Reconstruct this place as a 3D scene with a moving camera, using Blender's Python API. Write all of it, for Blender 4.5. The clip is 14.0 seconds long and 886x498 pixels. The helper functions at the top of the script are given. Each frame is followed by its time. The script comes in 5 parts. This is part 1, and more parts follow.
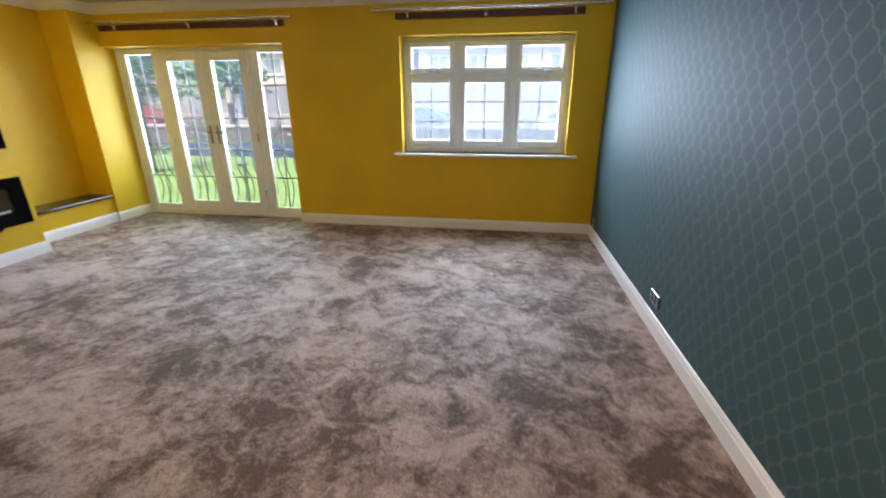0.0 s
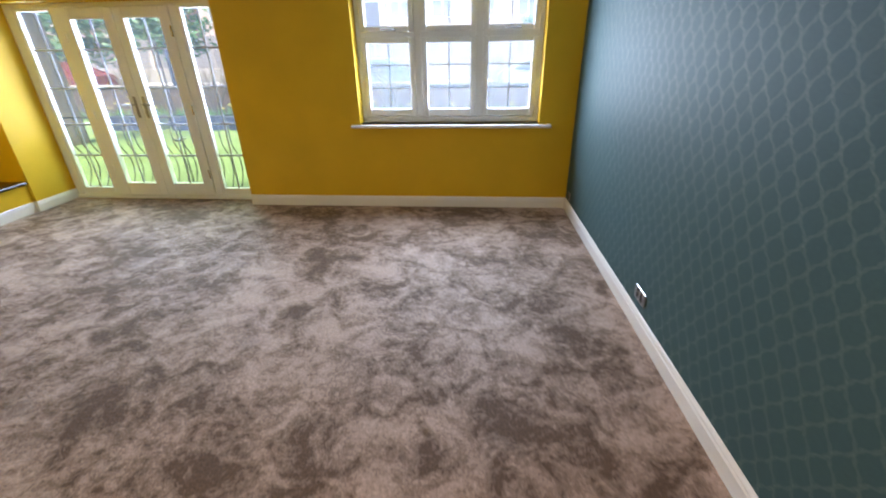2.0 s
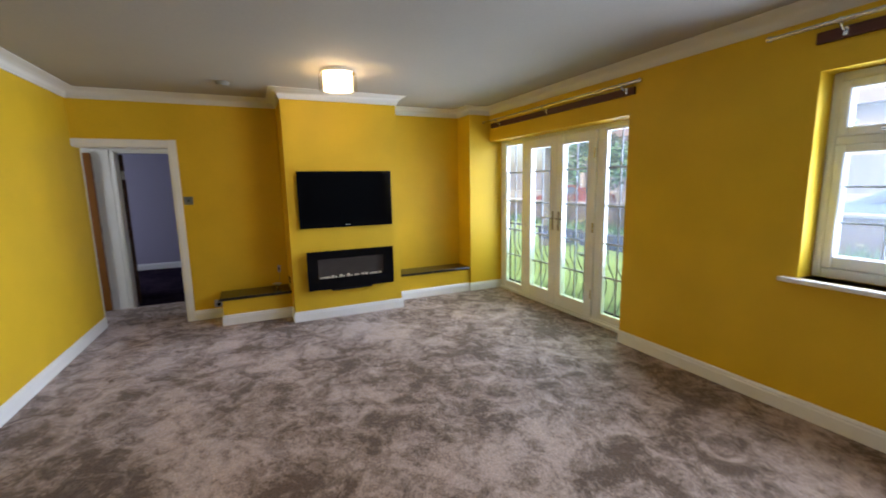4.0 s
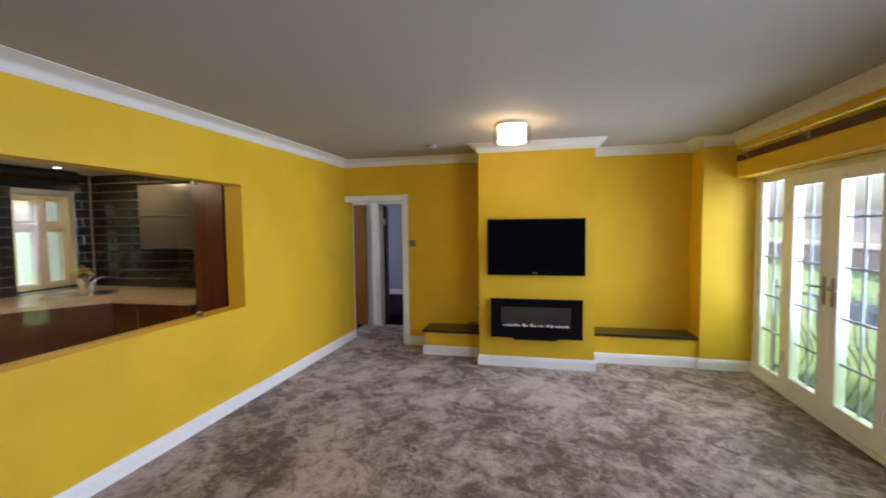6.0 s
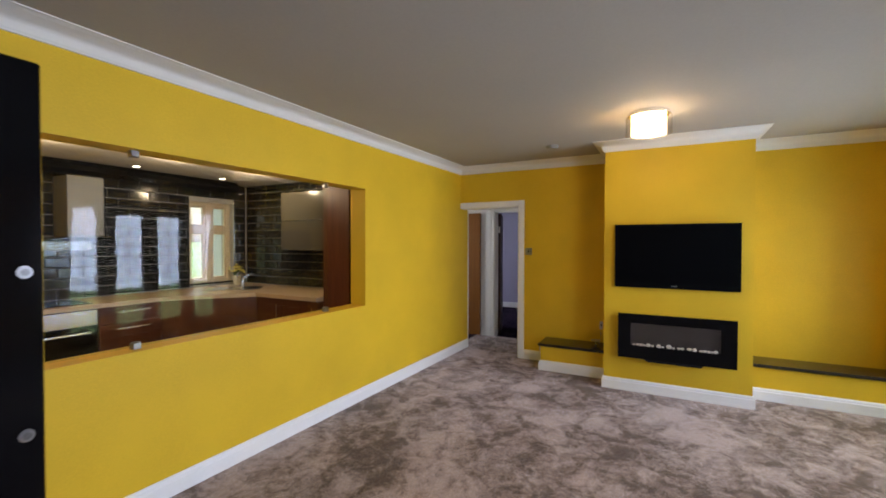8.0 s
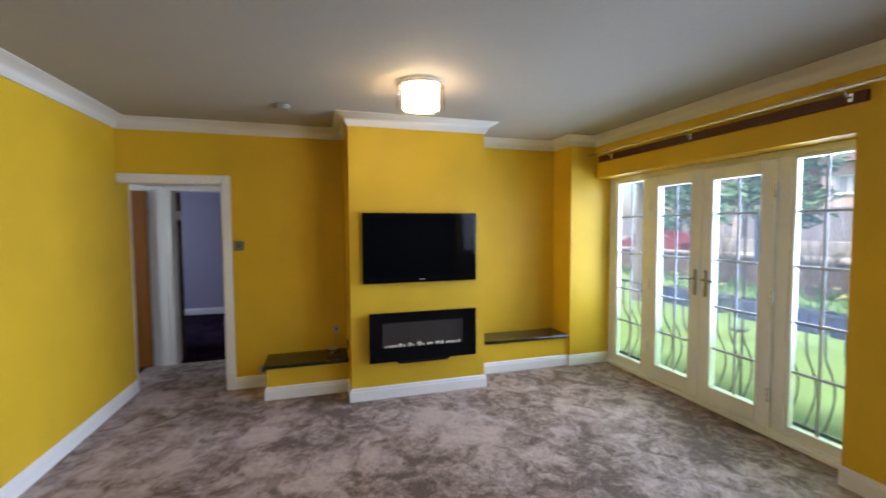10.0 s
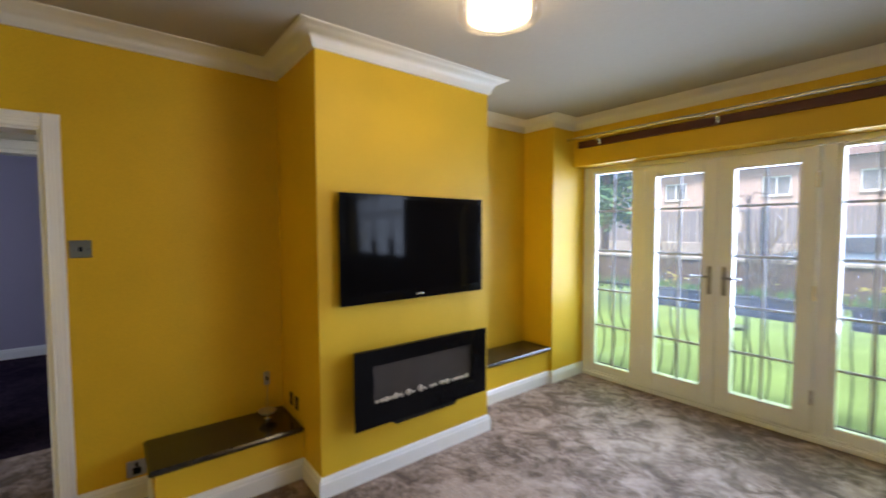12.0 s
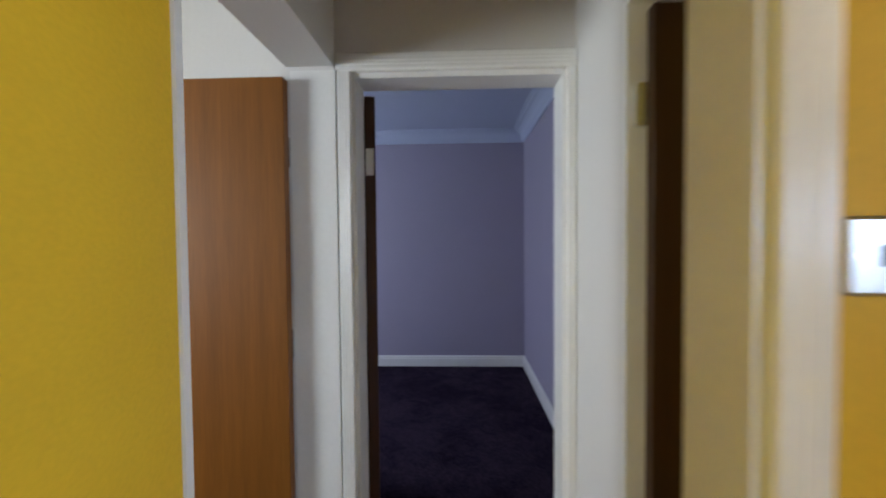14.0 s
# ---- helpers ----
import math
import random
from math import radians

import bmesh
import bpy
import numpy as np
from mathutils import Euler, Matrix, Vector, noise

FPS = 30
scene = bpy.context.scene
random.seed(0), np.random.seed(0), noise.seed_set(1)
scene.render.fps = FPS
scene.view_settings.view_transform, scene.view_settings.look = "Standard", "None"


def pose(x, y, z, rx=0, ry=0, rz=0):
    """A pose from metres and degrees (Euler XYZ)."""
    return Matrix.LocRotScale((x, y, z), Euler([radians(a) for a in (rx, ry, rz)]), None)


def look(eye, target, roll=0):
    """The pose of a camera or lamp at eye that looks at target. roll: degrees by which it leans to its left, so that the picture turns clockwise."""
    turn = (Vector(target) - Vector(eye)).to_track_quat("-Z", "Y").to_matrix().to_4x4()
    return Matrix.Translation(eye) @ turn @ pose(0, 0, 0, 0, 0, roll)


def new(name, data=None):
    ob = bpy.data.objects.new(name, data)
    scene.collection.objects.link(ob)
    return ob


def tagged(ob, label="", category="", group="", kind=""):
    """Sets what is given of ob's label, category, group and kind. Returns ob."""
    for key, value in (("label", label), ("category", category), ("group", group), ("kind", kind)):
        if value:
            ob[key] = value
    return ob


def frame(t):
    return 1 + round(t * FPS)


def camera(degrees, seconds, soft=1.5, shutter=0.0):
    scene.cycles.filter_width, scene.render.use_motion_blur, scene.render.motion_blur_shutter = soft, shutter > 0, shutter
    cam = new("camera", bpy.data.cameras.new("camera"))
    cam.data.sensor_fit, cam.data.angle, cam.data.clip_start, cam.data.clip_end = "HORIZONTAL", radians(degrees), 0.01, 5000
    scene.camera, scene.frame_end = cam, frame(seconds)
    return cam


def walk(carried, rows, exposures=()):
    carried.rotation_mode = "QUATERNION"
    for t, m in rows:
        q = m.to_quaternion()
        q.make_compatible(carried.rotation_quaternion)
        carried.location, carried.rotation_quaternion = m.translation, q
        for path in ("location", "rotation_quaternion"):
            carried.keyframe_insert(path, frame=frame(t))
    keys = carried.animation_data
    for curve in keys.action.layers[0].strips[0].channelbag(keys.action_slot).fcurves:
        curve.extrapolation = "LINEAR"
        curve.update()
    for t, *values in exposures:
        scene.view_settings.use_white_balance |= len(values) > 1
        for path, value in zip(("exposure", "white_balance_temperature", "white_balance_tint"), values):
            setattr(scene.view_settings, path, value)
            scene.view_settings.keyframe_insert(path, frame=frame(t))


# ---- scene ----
cam = camera(93.4, 14.0, 1.7, 0.4)
PATH = [
    (0, (0.09, -0.012, 1.416), (-0.199, 1.851, 0.749), -0.1),
    (0.5, (0.063, -0.1, 1.384), (-0.011, 1.727, 0.573), -0.1),
    (1, (0.074, -0.089, 1.39), (0.049, 1.697, 0.49), -0.1),
    (1.5, (0.081, 0.123, 1.519), (0.035, 1.891, 0.587), -0.7),
    (2, (0.079, 0.404, 1.56), (-0.071, 2.199, 0.691), -1.0),
    (2.5, (0.118, 0.676, 1.568), (-0.394, 2.482, 0.88), -1.4),
    (3, (0.097, 0.861, 1.466), (-0.974, 2.488, 1.012), -1.0),
    (3.2, (0.194, 1.087, 1.468), (-1.122, 2.535, 1.053), -1.1),
    (5.3, (0.274, 2.34, 1.5), (-1.715, 2.461, 1.324), -1.1),
    (5.5, (0.275, 2.505, 1.539), (-1.718, 2.454, 1.377), -1.2),
    (6, (0.187, 2.684, 1.569), (-1.762, 2.25, 1.457), -0.7),
    (6.5, (0.189, 2.762, 1.549), (-1.67, 2.029, 1.482), -0.4),
    (7, (0.221, 2.854, 1.529), (-1.529, 1.888, 1.471), -0.2),
    (7.2, (0.226, 2.81, 1.452), (-1.502, 1.804, 1.422), 0.2),
    (9.3, (-0.543, 2.201, 1.487), (-2.53, 1.986, 1.413), -0.3),
    (9.5, (-0.607, 2.114, 1.497), (-2.606, 2.114, 1.41), -0.3),
    (10, (-0.818, 1.82, 1.507), (-2.733, 2.388, 1.401), -0.3),
    (10.5, (-1.111, 1.649, 1.525), (-2.851, 2.629, 1.404), -0.1),
    (11, (-1.38, 1.51, 1.51), (-2.962, 2.727, 1.392), 0.1),
    (11.5, (-1.773, 1.384, 1.481), (-3.272, 2.703, 1.359), 0.1),
    (12, (-2.331, 1.232, 1.434), (-3.897, 2.472, 1.339), -0.2),
    (12.5, (-2.9, 1.034, 1.416), (-4.644, 2.01, 1.336), -0.3),
    (13, (-3.474, 0.872, 1.413), (-5.366, 1.514, 1.331), -0.6),
    (13.5, (-4.073, 0.713, 1.374), (-6.044, 1.045, 1.319), -0.8),
    (14, (-4.581, 0.65, 1.367), (-6.579, 0.575, 1.307), -0.5),
]
walk(cam, [(t, look(eye, target, roll)) for t, eye, target, roll in PATH], [(0, 1.20, 6800, 10), (1.0, 1.25, 6850, 10), (2.2, 1.32, 6850, 10), (3.0, 1.08, 6850, 10), (3.4, 1.06, 6800, 10), (5.5, 1.07, 6600, 13), (7.5, 1.07, 7000, 15), (9.5, 1.10, 6350, 13), (10.5, 1.11, 6250, 12), (12, 1.10, 6600, 12), (12.5, 1.17, 7900, 20), (13, 1.67, 8600, 17), (13.5, 2.10, 6800, 10), (14, 1.67, 6450, 10)])

# ---- world and large lights ----
world = bpy.data.worlds.new("sky")
scene.world = world
world.use_nodes = True
wn = world.node_tree
sky = wn.nodes.new("ShaderNodeTexSky")
sky.sky_type = "NISHITA"
sky.sun_disc = False
sky.sun_elevation, sky.sun_rotation = radians(65), radians(201)
sky.air_density, sky.dust_density = 1.2, 3.0
wn.links.new(sky.outputs[0], wn.nodes["Background"].inputs[0])
wn.nodes["Background"].inputs[1].default_value = 0.15


def lamp(name, kind, m, energy, color=(1, 1, 1), **kw):
    data = bpy.data.lights.new(name, kind)
    data.energy, data.color = energy, color
    for k, v in kw.items():
        setattr(data, k, v)
    ob = new(name, data)
    ob.matrix_world = m
    return ob


lamp("sun", "SUN", look((0, 0, 30), (5, 13, 0)), 4.3, (1, 0.97, 0.92), angle=radians(14))
DAY = (0.69, 0.84, 1.12)
lamp("daylight_garden_door", "AREA", look((-3.575, 5.02, 1.36), (-3.575, 0, 0.7)), 46, DAY, shape="RECTANGLE", size=2.0, size_y=1.3, spread=radians(125))
lamp("lawn_light_garden_door", "AREA", look((-3.575, 5.44, 0.4), (-3.575, 0, 0.75)), 15, (0.6, 0.88, 0.42), shape="RECTANGLE", size=2.6, size_y=0.9)
lamp("skylight_window", "AREA", look((-0.205, 4.985, 1.47), (-0.205, 0, 1.1)), 26, DAY, shape="RECTANGLE", size=1.76, size_y=1.1)
lamp("daylight_window", "AREA", look((-0.205, 4.822, 1.5), (-0.205, 0, 1.1)), 27, DAY, shape="RECTANGLE", size=1.6, size_y=0.95, spread=radians(160))
lamp("ceiling_bulb", "POINT", pose(-3.54, 2.48, 2.3), 3.3, (1, 0.7, 0.38), shadow_soft_size=0.008)
for kx, ky in ((-3.1, -1.25), (-2.2, -1.25), (-1.3, -1.25)):
    lamp("downlight_bulb", "POINT", pose(kx, ky, 2.1), 6, (1, 0.78, 0.5), shadow_soft_size=0.02)
lamp("hall_spotlight", "SPOT", look((0.25, -0.7, 2.42), (0.1, 1.1, 0)), 57, (1, 0.62, 0.28), spot_size=radians(84), spot_blend=0.9, shadow_soft_size=0.06)
lamp("hall_bulb", "POINT", pose(0.25, -1.6, 2.3), 4, (1, 0.62, 0.28), shadow_soft_size=0.1)
lamp("daylight_back_room", "AREA", look((-7.4, -2.35, 1.5), (-7.6, 1, 0.7)), 11, (0.7, 0.8, 1.0), shape="RECTANGLE", size=1.4, size_y=1.1)
# Fill lamp added inside the teal room, which has no window.
lamp("teal_room_fill", "AREA", look((-6.3, 2.9, 1.5), (-5.7, 1, 1.3)), 6, (0.75, 0.88, 1.0), shape="RECTANGLE", size=0.8, size_y=0.9)
# Placed out of view and aimed to brighten the lobby jamb.
lamp("daylight_side_room", "AREA", look((-4.42, -3.05, 1.5), (-5.95, 0.15, 1.5)), 8.5, (0.84, 0.92, 1.0), shape="RECTANGLE", size=0.85, size_y=1.0, spread=radians(90))


# ---- materials ----
def mat(name, col, rough=0.5, metal=0.0, var=0.06, scale=5.0, grain=60.0, bump=0.0, spec=0.5, coat=0.0, stretch=(1, 1, 1)):
    """A painted or plain surface: two scales of colour variation, roughness variation and fine relief."""
    m = bpy.data.materials.new(name)
    m.use_nodes = True
    nt = m.node_tree
    b = nt.nodes["Principled BSDF"]
    b.inputs["Roughness"].default_value = rough
    b.inputs["Metallic"].default_value = metal
    b.inputs["Specular IOR Level"].default_value = spec
    b.inputs["Coat Weight"].default_value = coat
    tc = nt.nodes.new("ShaderNodeTexCoord")
    mp = nt.nodes.new("ShaderNodeMapping")
    mp.inputs["Scale"].default_value = stretch
    nt.links.new(tc.outputs["Object"], mp.inputs[0])
    n1, n2 = nt.nodes.new("ShaderNodeTexNoise"), nt.nodes.new("ShaderNodeTexNoise")
    n1.inputs["Scale"].default_value, n2.inputs["Scale"].default_value = scale, grain
    n1.inputs["Detail"].default_value, n2.inputs["Detail"].default_value = 5, 3
    for n in (n1, n2):
        nt.links.new(mp.outputs[0], n.inputs["Vector"])
    mx = nt.nodes.new("ShaderNodeMath")
    mx.operation = "MULTIPLY_ADD"
    mx.inputs[1].default_value = 0.4
    nt.links.new(n2.outputs["Fac"], mx.inputs[0])
    sc = nt.nodes.new("ShaderNodeMath")
    sc.operation = "MULTIPLY"
    sc.inputs[1].default_value = 0.6
    nt.links.new(n1.outputs["Fac"], sc.inputs[0])
    nt.links.new(sc.outputs[0], mx.inputs[2])
    ramp = nt.nodes.new("ShaderNodeValToRGB")
    ramp.color_ramp.elements[0].position, ramp.color_ramp.elements[1].position = 0.3, 0.7
    ramp.color_ramp.elements[0].color = (*[c * (1 - var) for c in col], 1)
    ramp.color_ramp.elements[1].color = (*[min(1, c * (1 + var)) for c in col], 1)
    nt.links.new(mx.outputs[0], ramp.inputs[0])
    nt.links.new(ramp.outputs[0], b.inputs["Base Color"])
    if bump:
        bp = nt.nodes.new("ShaderNodeBump")
        bp.inputs["Strength"].default_value, bp.inputs["Distance"].default_value = bump, 0.004
        nt.links.new(n2.outputs["Fac"], bp.inputs["Height"])
        nt.links.new(bp.outputs[0], b.inputs["Normal"])
    return m


def glow(name, col, strength):
    m = bpy.data.materials.new(name)
    m.use_nodes = True
    b = m.node_tree.nodes["Principled BSDF"]
    b.inputs["Base Color"].default_value = (*col, 1)
    b.inputs["Emission Color"].default_value = (*col, 1)
    b.inputs["Emission Strength"].default_value = strength
    return m


def glass(name, tint=(1, 1, 1), gloss=0.035, veil=0.0, rim=0.8):
    m = bpy.data.materials.new(name)
    m.use_nodes = True
    nt = m.node_tree
    nt.nodes.remove(nt.nodes["Principled BSDF"])
    t, g, f, mix, pw, ml = (nt.nodes.new("ShaderNode" + k) for k in ("BsdfTransparent", "BsdfGlossy", "LayerWeight", "MixShader", "Math", "Math"))
    t.inputs[0].default_value = (*tint, 1)
    g.inputs["Roughness"].default_value = 0.0
    pw.operation, pw.inputs[1].default_value = "POWER", 4.0
    ml.operation, ml.inputs[1].default_value, ml.inputs[2].default_value = "MULTIPLY_ADD", rim, gloss
    nt.links.new(f.outputs["Facing"], pw.inputs[0])
    nt.links.new(pw.outputs[0], ml.inputs[0])
    nt.links.new(ml.outputs[0], mix.inputs[0])
    nt.links.new(t.outputs[0], mix.inputs[1])
    nt.links.new(g.outputs[0], mix.inputs[2])
    last = mix
    # Bluish translucent mix imitates glare and haze over the view outside.
    if veil:
        film, last = nt.nodes.new("ShaderNodeBsdfTranslucent"), nt.nodes.new("ShaderNodeMixShader")
        film.inputs[0].default_value = (0.72, 0.83, 1.0, 1)
        last.inputs[0].default_value = veil
        nt.links.new(mix.outputs[0], last.inputs[1])
        nt.links.new(film.outputs[0], last.inputs[2])
    nt.links.new(last.outputs[0], nt.nodes["Material Output"].inputs[0])
    return m


def wood(name, dark, light, rough=0.4, along="z", coat=0.0):
    st = {"x": (1.2, 22, 22), "y": (22, 1.2, 22), "z": (22, 22, 1.2)}[along]
    m = mat(name, [(a + b) / 2 for a, b in zip(dark, light)], rough, 0, 0.3, 1.0, 7.0, 0.08, 0.4, coat, st)
    r = [n for n in m.node_tree.nodes if n.type == "VALTORGB"][0]
    r.color_ramp.elements[0].color, r.color_ramp.elements[1].color = (*dark, 1), (*light, 1)
    return m


def carpet_mat(name, dark, light, sheen=0.9):
    """Cut-pile carpet: brushed patches of pile, tufts and fine relief."""
    m = bpy.data.materials.new(name)
    m.use_nodes = True
    nt = m.node_tree
    b = nt.nodes["Principled BSDF"]
    b.inputs["Roughness"].default_value = 0.6 if sheen else 0.95
    b.inputs["Specular IOR Level"].default_value = 0.15
    b.inputs["Sheen Weight"].default_value = sheen
    b.inputs["Sheen Roughness"].default_value = 0.35
    b.inputs["Sheen Tint"].default_value = (0.9, 0.88, 1.0, 1)
    tc = nt.nodes.new("ShaderNodeTexCoord")

    def nz(scale, detail, rough, dist, loc=0.0, sx=1.0):
        mp = nt.nodes.new("ShaderNodeMapping")
        mp.inputs["Location"].default_value = (loc, loc, 0)
        mp.inputs["Scale"].default_value = (sx, 1, 1)
        nt.links.new(tc.outputs["Object"], mp.inputs[0])
        n = nt.nodes.new("ShaderNodeTexNoise")
        n.inputs["Scale"].default_value, n.inputs["Detail"].default_value = scale, detail
        n.inputs["Roughness"].default_value, n.inputs["Distortion"].default_value = rough, dist
        nt.links.new(mp.outputs[0], n.inputs["Vector"])
        return n.outputs["Fac"]

    def op(kind, a, c, d=None):
        n = nt.nodes.new("ShaderNodeMath")
        n.operation = kind
        for k, v in enumerate((a, c, d)):
            if v is None:
                continue
            if isinstance(v, (int, float)):
                n.inputs[k].default_value = v
            else:
                nt.links.new(v, n.inputs[k])
        return n.outputs[0]

    big, mid, small, tuft = nz(1.2, 3, 0.5, 0.5), nz(5.0, 7, 0.66, 0.8, 3.1), nz(22, 6, 0.72, 0.9, 7.7), nz(75, 6, 0.85, 0.2)
    v = op("ADD", op("MULTIPLY", big, 0.3), op("MULTIPLY", mid, 0.42))
    v = op("ADD", v, op("MULTIPLY", small, 0.28))
    ramp = nt.nodes.new("ShaderNodeValToRGB")
    e = ramp.color_ramp.elements
    e[0].position, e[1].position = 0.444, 0.572
    e[0].color, e[1].color = (*dark, 1), (*light, 1)
    for at, f in ((0.466, 0.17), (0.484, 0.37), (0.511, 0.48), (0.526, 0.74)):
        x = ramp.color_ramp.elements.new(at)
        x.color = (*[(1 - f) * p + f * q for p, q in zip(dark, light)], 1)
    nt.links.new(v, ramp.inputs[0])
    # darker oval marks where the pile was pressed the other way
    vor = nt.nodes.new("ShaderNodeTexVoronoi")
    vor.inputs["Scale"].default_value, vor.inputs["Randomness"].default_value = 3.4, 1.0
    nt.links.new(tc.outputs["Object"], vor.inputs["Vector"])
    spot = nt.nodes.new("ShaderNodeMapRange")
    spot.inputs["From Min"].default_value, spot.inputs["From Max"].default_value = 0.2, 0.27
    spot.inputs["To Min"].default_value, spot.inputs["To Max"].default_value = 0.42, 0.0
    nt.links.new(op("ADD", vor.outputs["Distance"], op("MULTIPLY", op("SUBTRACT", small, 0.5), 0.5)), spot.inputs[0])
    pick = nt.nodes.new("ShaderNodeSeparateColor")
    nt.links.new(vor.outputs["Color"], pick.inputs[0])
    press = nt.nodes.new("ShaderNodeMixRGB")
    nt.links.new(op("MULTIPLY", spot.outputs[0], op("GREATER_THAN", pick.outputs[0], 0.7)), press.inputs[0])
    nt.links.new(ramp.outputs[0], press.inputs[1])
    press.inputs[2].default_value = (*dark, 1)
    mixc = nt.nodes.new("ShaderNodeMixRGB")
    mixc.blend_type = "MULTIPLY"
    mixc.inputs[0].default_value = 0.75
    tr = nt.nodes.new("ShaderNodeValToRGB")
    tr.color_ramp.elements[0].position, tr.color_ramp.elements[1].position = 0.36, 0.62
    tr.color_ramp.elements[0].color = (0.28, 0.25, 0.21, 1)
    tr.color_ramp.elements[1].color = (1.45, 1.4, 1.34, 1)
    nt.links.new(tuft, tr.inputs[0])
    nt.links.new(press.outputs[0], mixc.inputs[1])
    nt.links.new(tr.outputs[0], mixc.inputs[2])
    nt.links.new(mixc.outputs[0], b.inputs["Base Color"])
    nap = nt.nodes.new("ShaderNodeMapRange")
    nap.inputs["From Min"].default_value, nap.inputs["From Max"].default_value = 0.45, 0.58
    nap.inputs["To Min"].default_value, nap.inputs["To Max"].default_value = sheen * 0.4, sheen * 1.45
    nt.links.new(v, nap.inputs[0])
    nt.links.new(nap.outputs[0], b.inputs["Sheen Weight"])
    nt.links.new(op("MULTIPLY", nap.outputs[0], 0.95), b.inputs["Specular IOR Level"])
    bp = nt.nodes.new("ShaderNodeBump")
    bp.inputs["Strength"].default_value, bp.inputs["Distance"].default_value = 0.55, 0.012
    nt.links.new(op("ADD", op("MULTIPLY", tuft, 0.5), op("MULTIPLY", v, 0.6)), bp.inputs["Height"])
    nt.links.new(bp.outputs[0], b.inputs["Normal"])
    return m


def trellis_paper(name):
    """Slate green wallpaper with a thin metallic ogee trellis, on a wall that runs along y."""
    m = bpy.data.materials.new(name)
    m.use_nodes = True
    nt = m.node_tree
    b = nt.nodes["Principled BSDF"]
    b.inputs["Specular IOR Level"].default_value = 0.2
    tc = nt.nodes.new("ShaderNodeTexCoord")
    sep = nt.nodes.new("ShaderNodeSeparateXYZ")
    nt.links.new(tc.outputs["Object"], sep.inputs[0])

    def op(kind, a, c=0.0, d=None):
        n = nt.nodes.new("ShaderNodeMath")
        n.operation = kind
        for k, v in enumerate((a, c, d)):
            if v is None:
                continue
            if isinstance(v, (int, float)):
                n.inputs[k].default_value = v
            else:
                nt.links.new(v, n.inputs[k])
        return n.outputs[0]

    P, H = 0.1, 0.143
    w = op("MULTIPLY", op("ADD", sep.outputs["Z"], -1.5), 2 * math.pi / H)
    s = op("ADD", op("MULTIPLY", op("COSINE", w), 1.02), op("MULTIPLY", op("COSINE", op("MULTIPLY", w, 5.0)), 0.13))
    s = op("MULTIPLY", op("MAXIMUM", op("MINIMUM", s, 1.0), -1.0), P / 4)

    def dist(off, sign):
        u = op("ADD", op("ADD", sep.outputs["Y"], off - 1.299 + P / 4), op("MULTIPLY", s, sign))
        f = op("FRACT", op("MULTIPLY", u, 1 / P))
        return op("ABSOLUTE", op("SUBTRACT", f, 0.5))

    d = op("MULTIPLY", op("MINIMUM", dist(0.0, 1), dist(P / 2, -1)), P)
    line = nt.nodes.new("ShaderNodeMapRange")
    line.inputs["From Min"].default_value, line.inputs["From Max"].default_value = 0.0013, 0.0029
    line.inputs["To Min"].default_value, line.inputs["To Max"].default_value = 1.0, 0.0
    nt.links.new(d, line.inputs[0])
    n1 = nt.nodes.new("ShaderNodeTexNoise")
    n1.inputs["Scale"].default_value, n1.inputs["Detail"].default_value = 90, 4
    nt.links.new(tc.outputs["Object"], n1.inputs["Vector"])
    ramp = nt.nodes.new("ShaderNodeValToRGB")
    ramp.color_ramp.elements[0].color, ramp.color_ramp.elements[1].color = (0.044, 0.09, 0.097, 1), (0.06, 0.12, 0.128, 1)
    nt.links.new(n1.outputs["Fac"], ramp.inputs[0])
    mx = nt.nodes.new("ShaderNodeMixRGB")
    mx.inputs[2].default_value = (0.16, 0.21, 0.205, 1)
    nt.links.new(line.outputs[0], mx.inputs[0])
    nt.links.new(ramp.outputs[0], mx.inputs[1])
    nt.links.new(mx.outputs[0], b.inputs["Base Color"])
    mr = nt.nodes.new("ShaderNodeMapRange")
    mr.inputs["To Min"].default_value, mr.inputs["To Max"].default_value = 0.62, 0.56
    nt.links.new(line.outputs[0], mr.inputs[0])
    nt.links.new(mr.outputs[0], b.inputs["Roughness"])
    mm = op("MULTIPLY", line.outputs[0], 0.22)
    nt.links.new(mm, b.inputs["Metallic"])
    bp = nt.nodes.new("ShaderNodeBump")
    bp.inputs["Strength"].default_value, bp.inputs["Distance"].default_value = 0.25, 0.001
    nt.links.new(op("ADD", line.outputs[0], op("MULTIPLY", n1.outputs["Fac"], 0.35)), bp.inputs["Height"])
    nt.links.new(bp.outputs[0], b.inputs["Normal"])
    return m


YELLOW = mat("yellow_wall_paint", (0.72, 0.452, 0.025), 0.5, 0, 0.1, 2.4, 130, 0.06, 0.28)
# White ceilings based at mid grey; the colour itself holds their dimness.
CEILING = mat("greyed_ceiling_paint", (0.405, 0.38, 0.34), 0.8, 0, 0.05, 1.1, 55, 0.12, 0.3)
COVE = mat("coving_paint", (0.72, 0.7, 0.66), 0.55, 0, 0.03, 3, 80, 0.03)
GLOSS = mat("white_gloss_paint", (0.84, 0.83, 0.81), 0.28, 0, 0.04, 4, 60, 0.03)
# Blue put into the white to offset yellow bounced light on the frames.
UPVC = mat("bluish_white_upvc", (0.84, 0.87, 0.9), 0.3, 0, 0.03, 3, 40)
CARPET = carpet_mat("taupe_carpet", (0.118, 0.075, 0.047), (0.43, 0.308, 0.24), 0.6)
PAPER = trellis_paper("trellis_wallpaper")
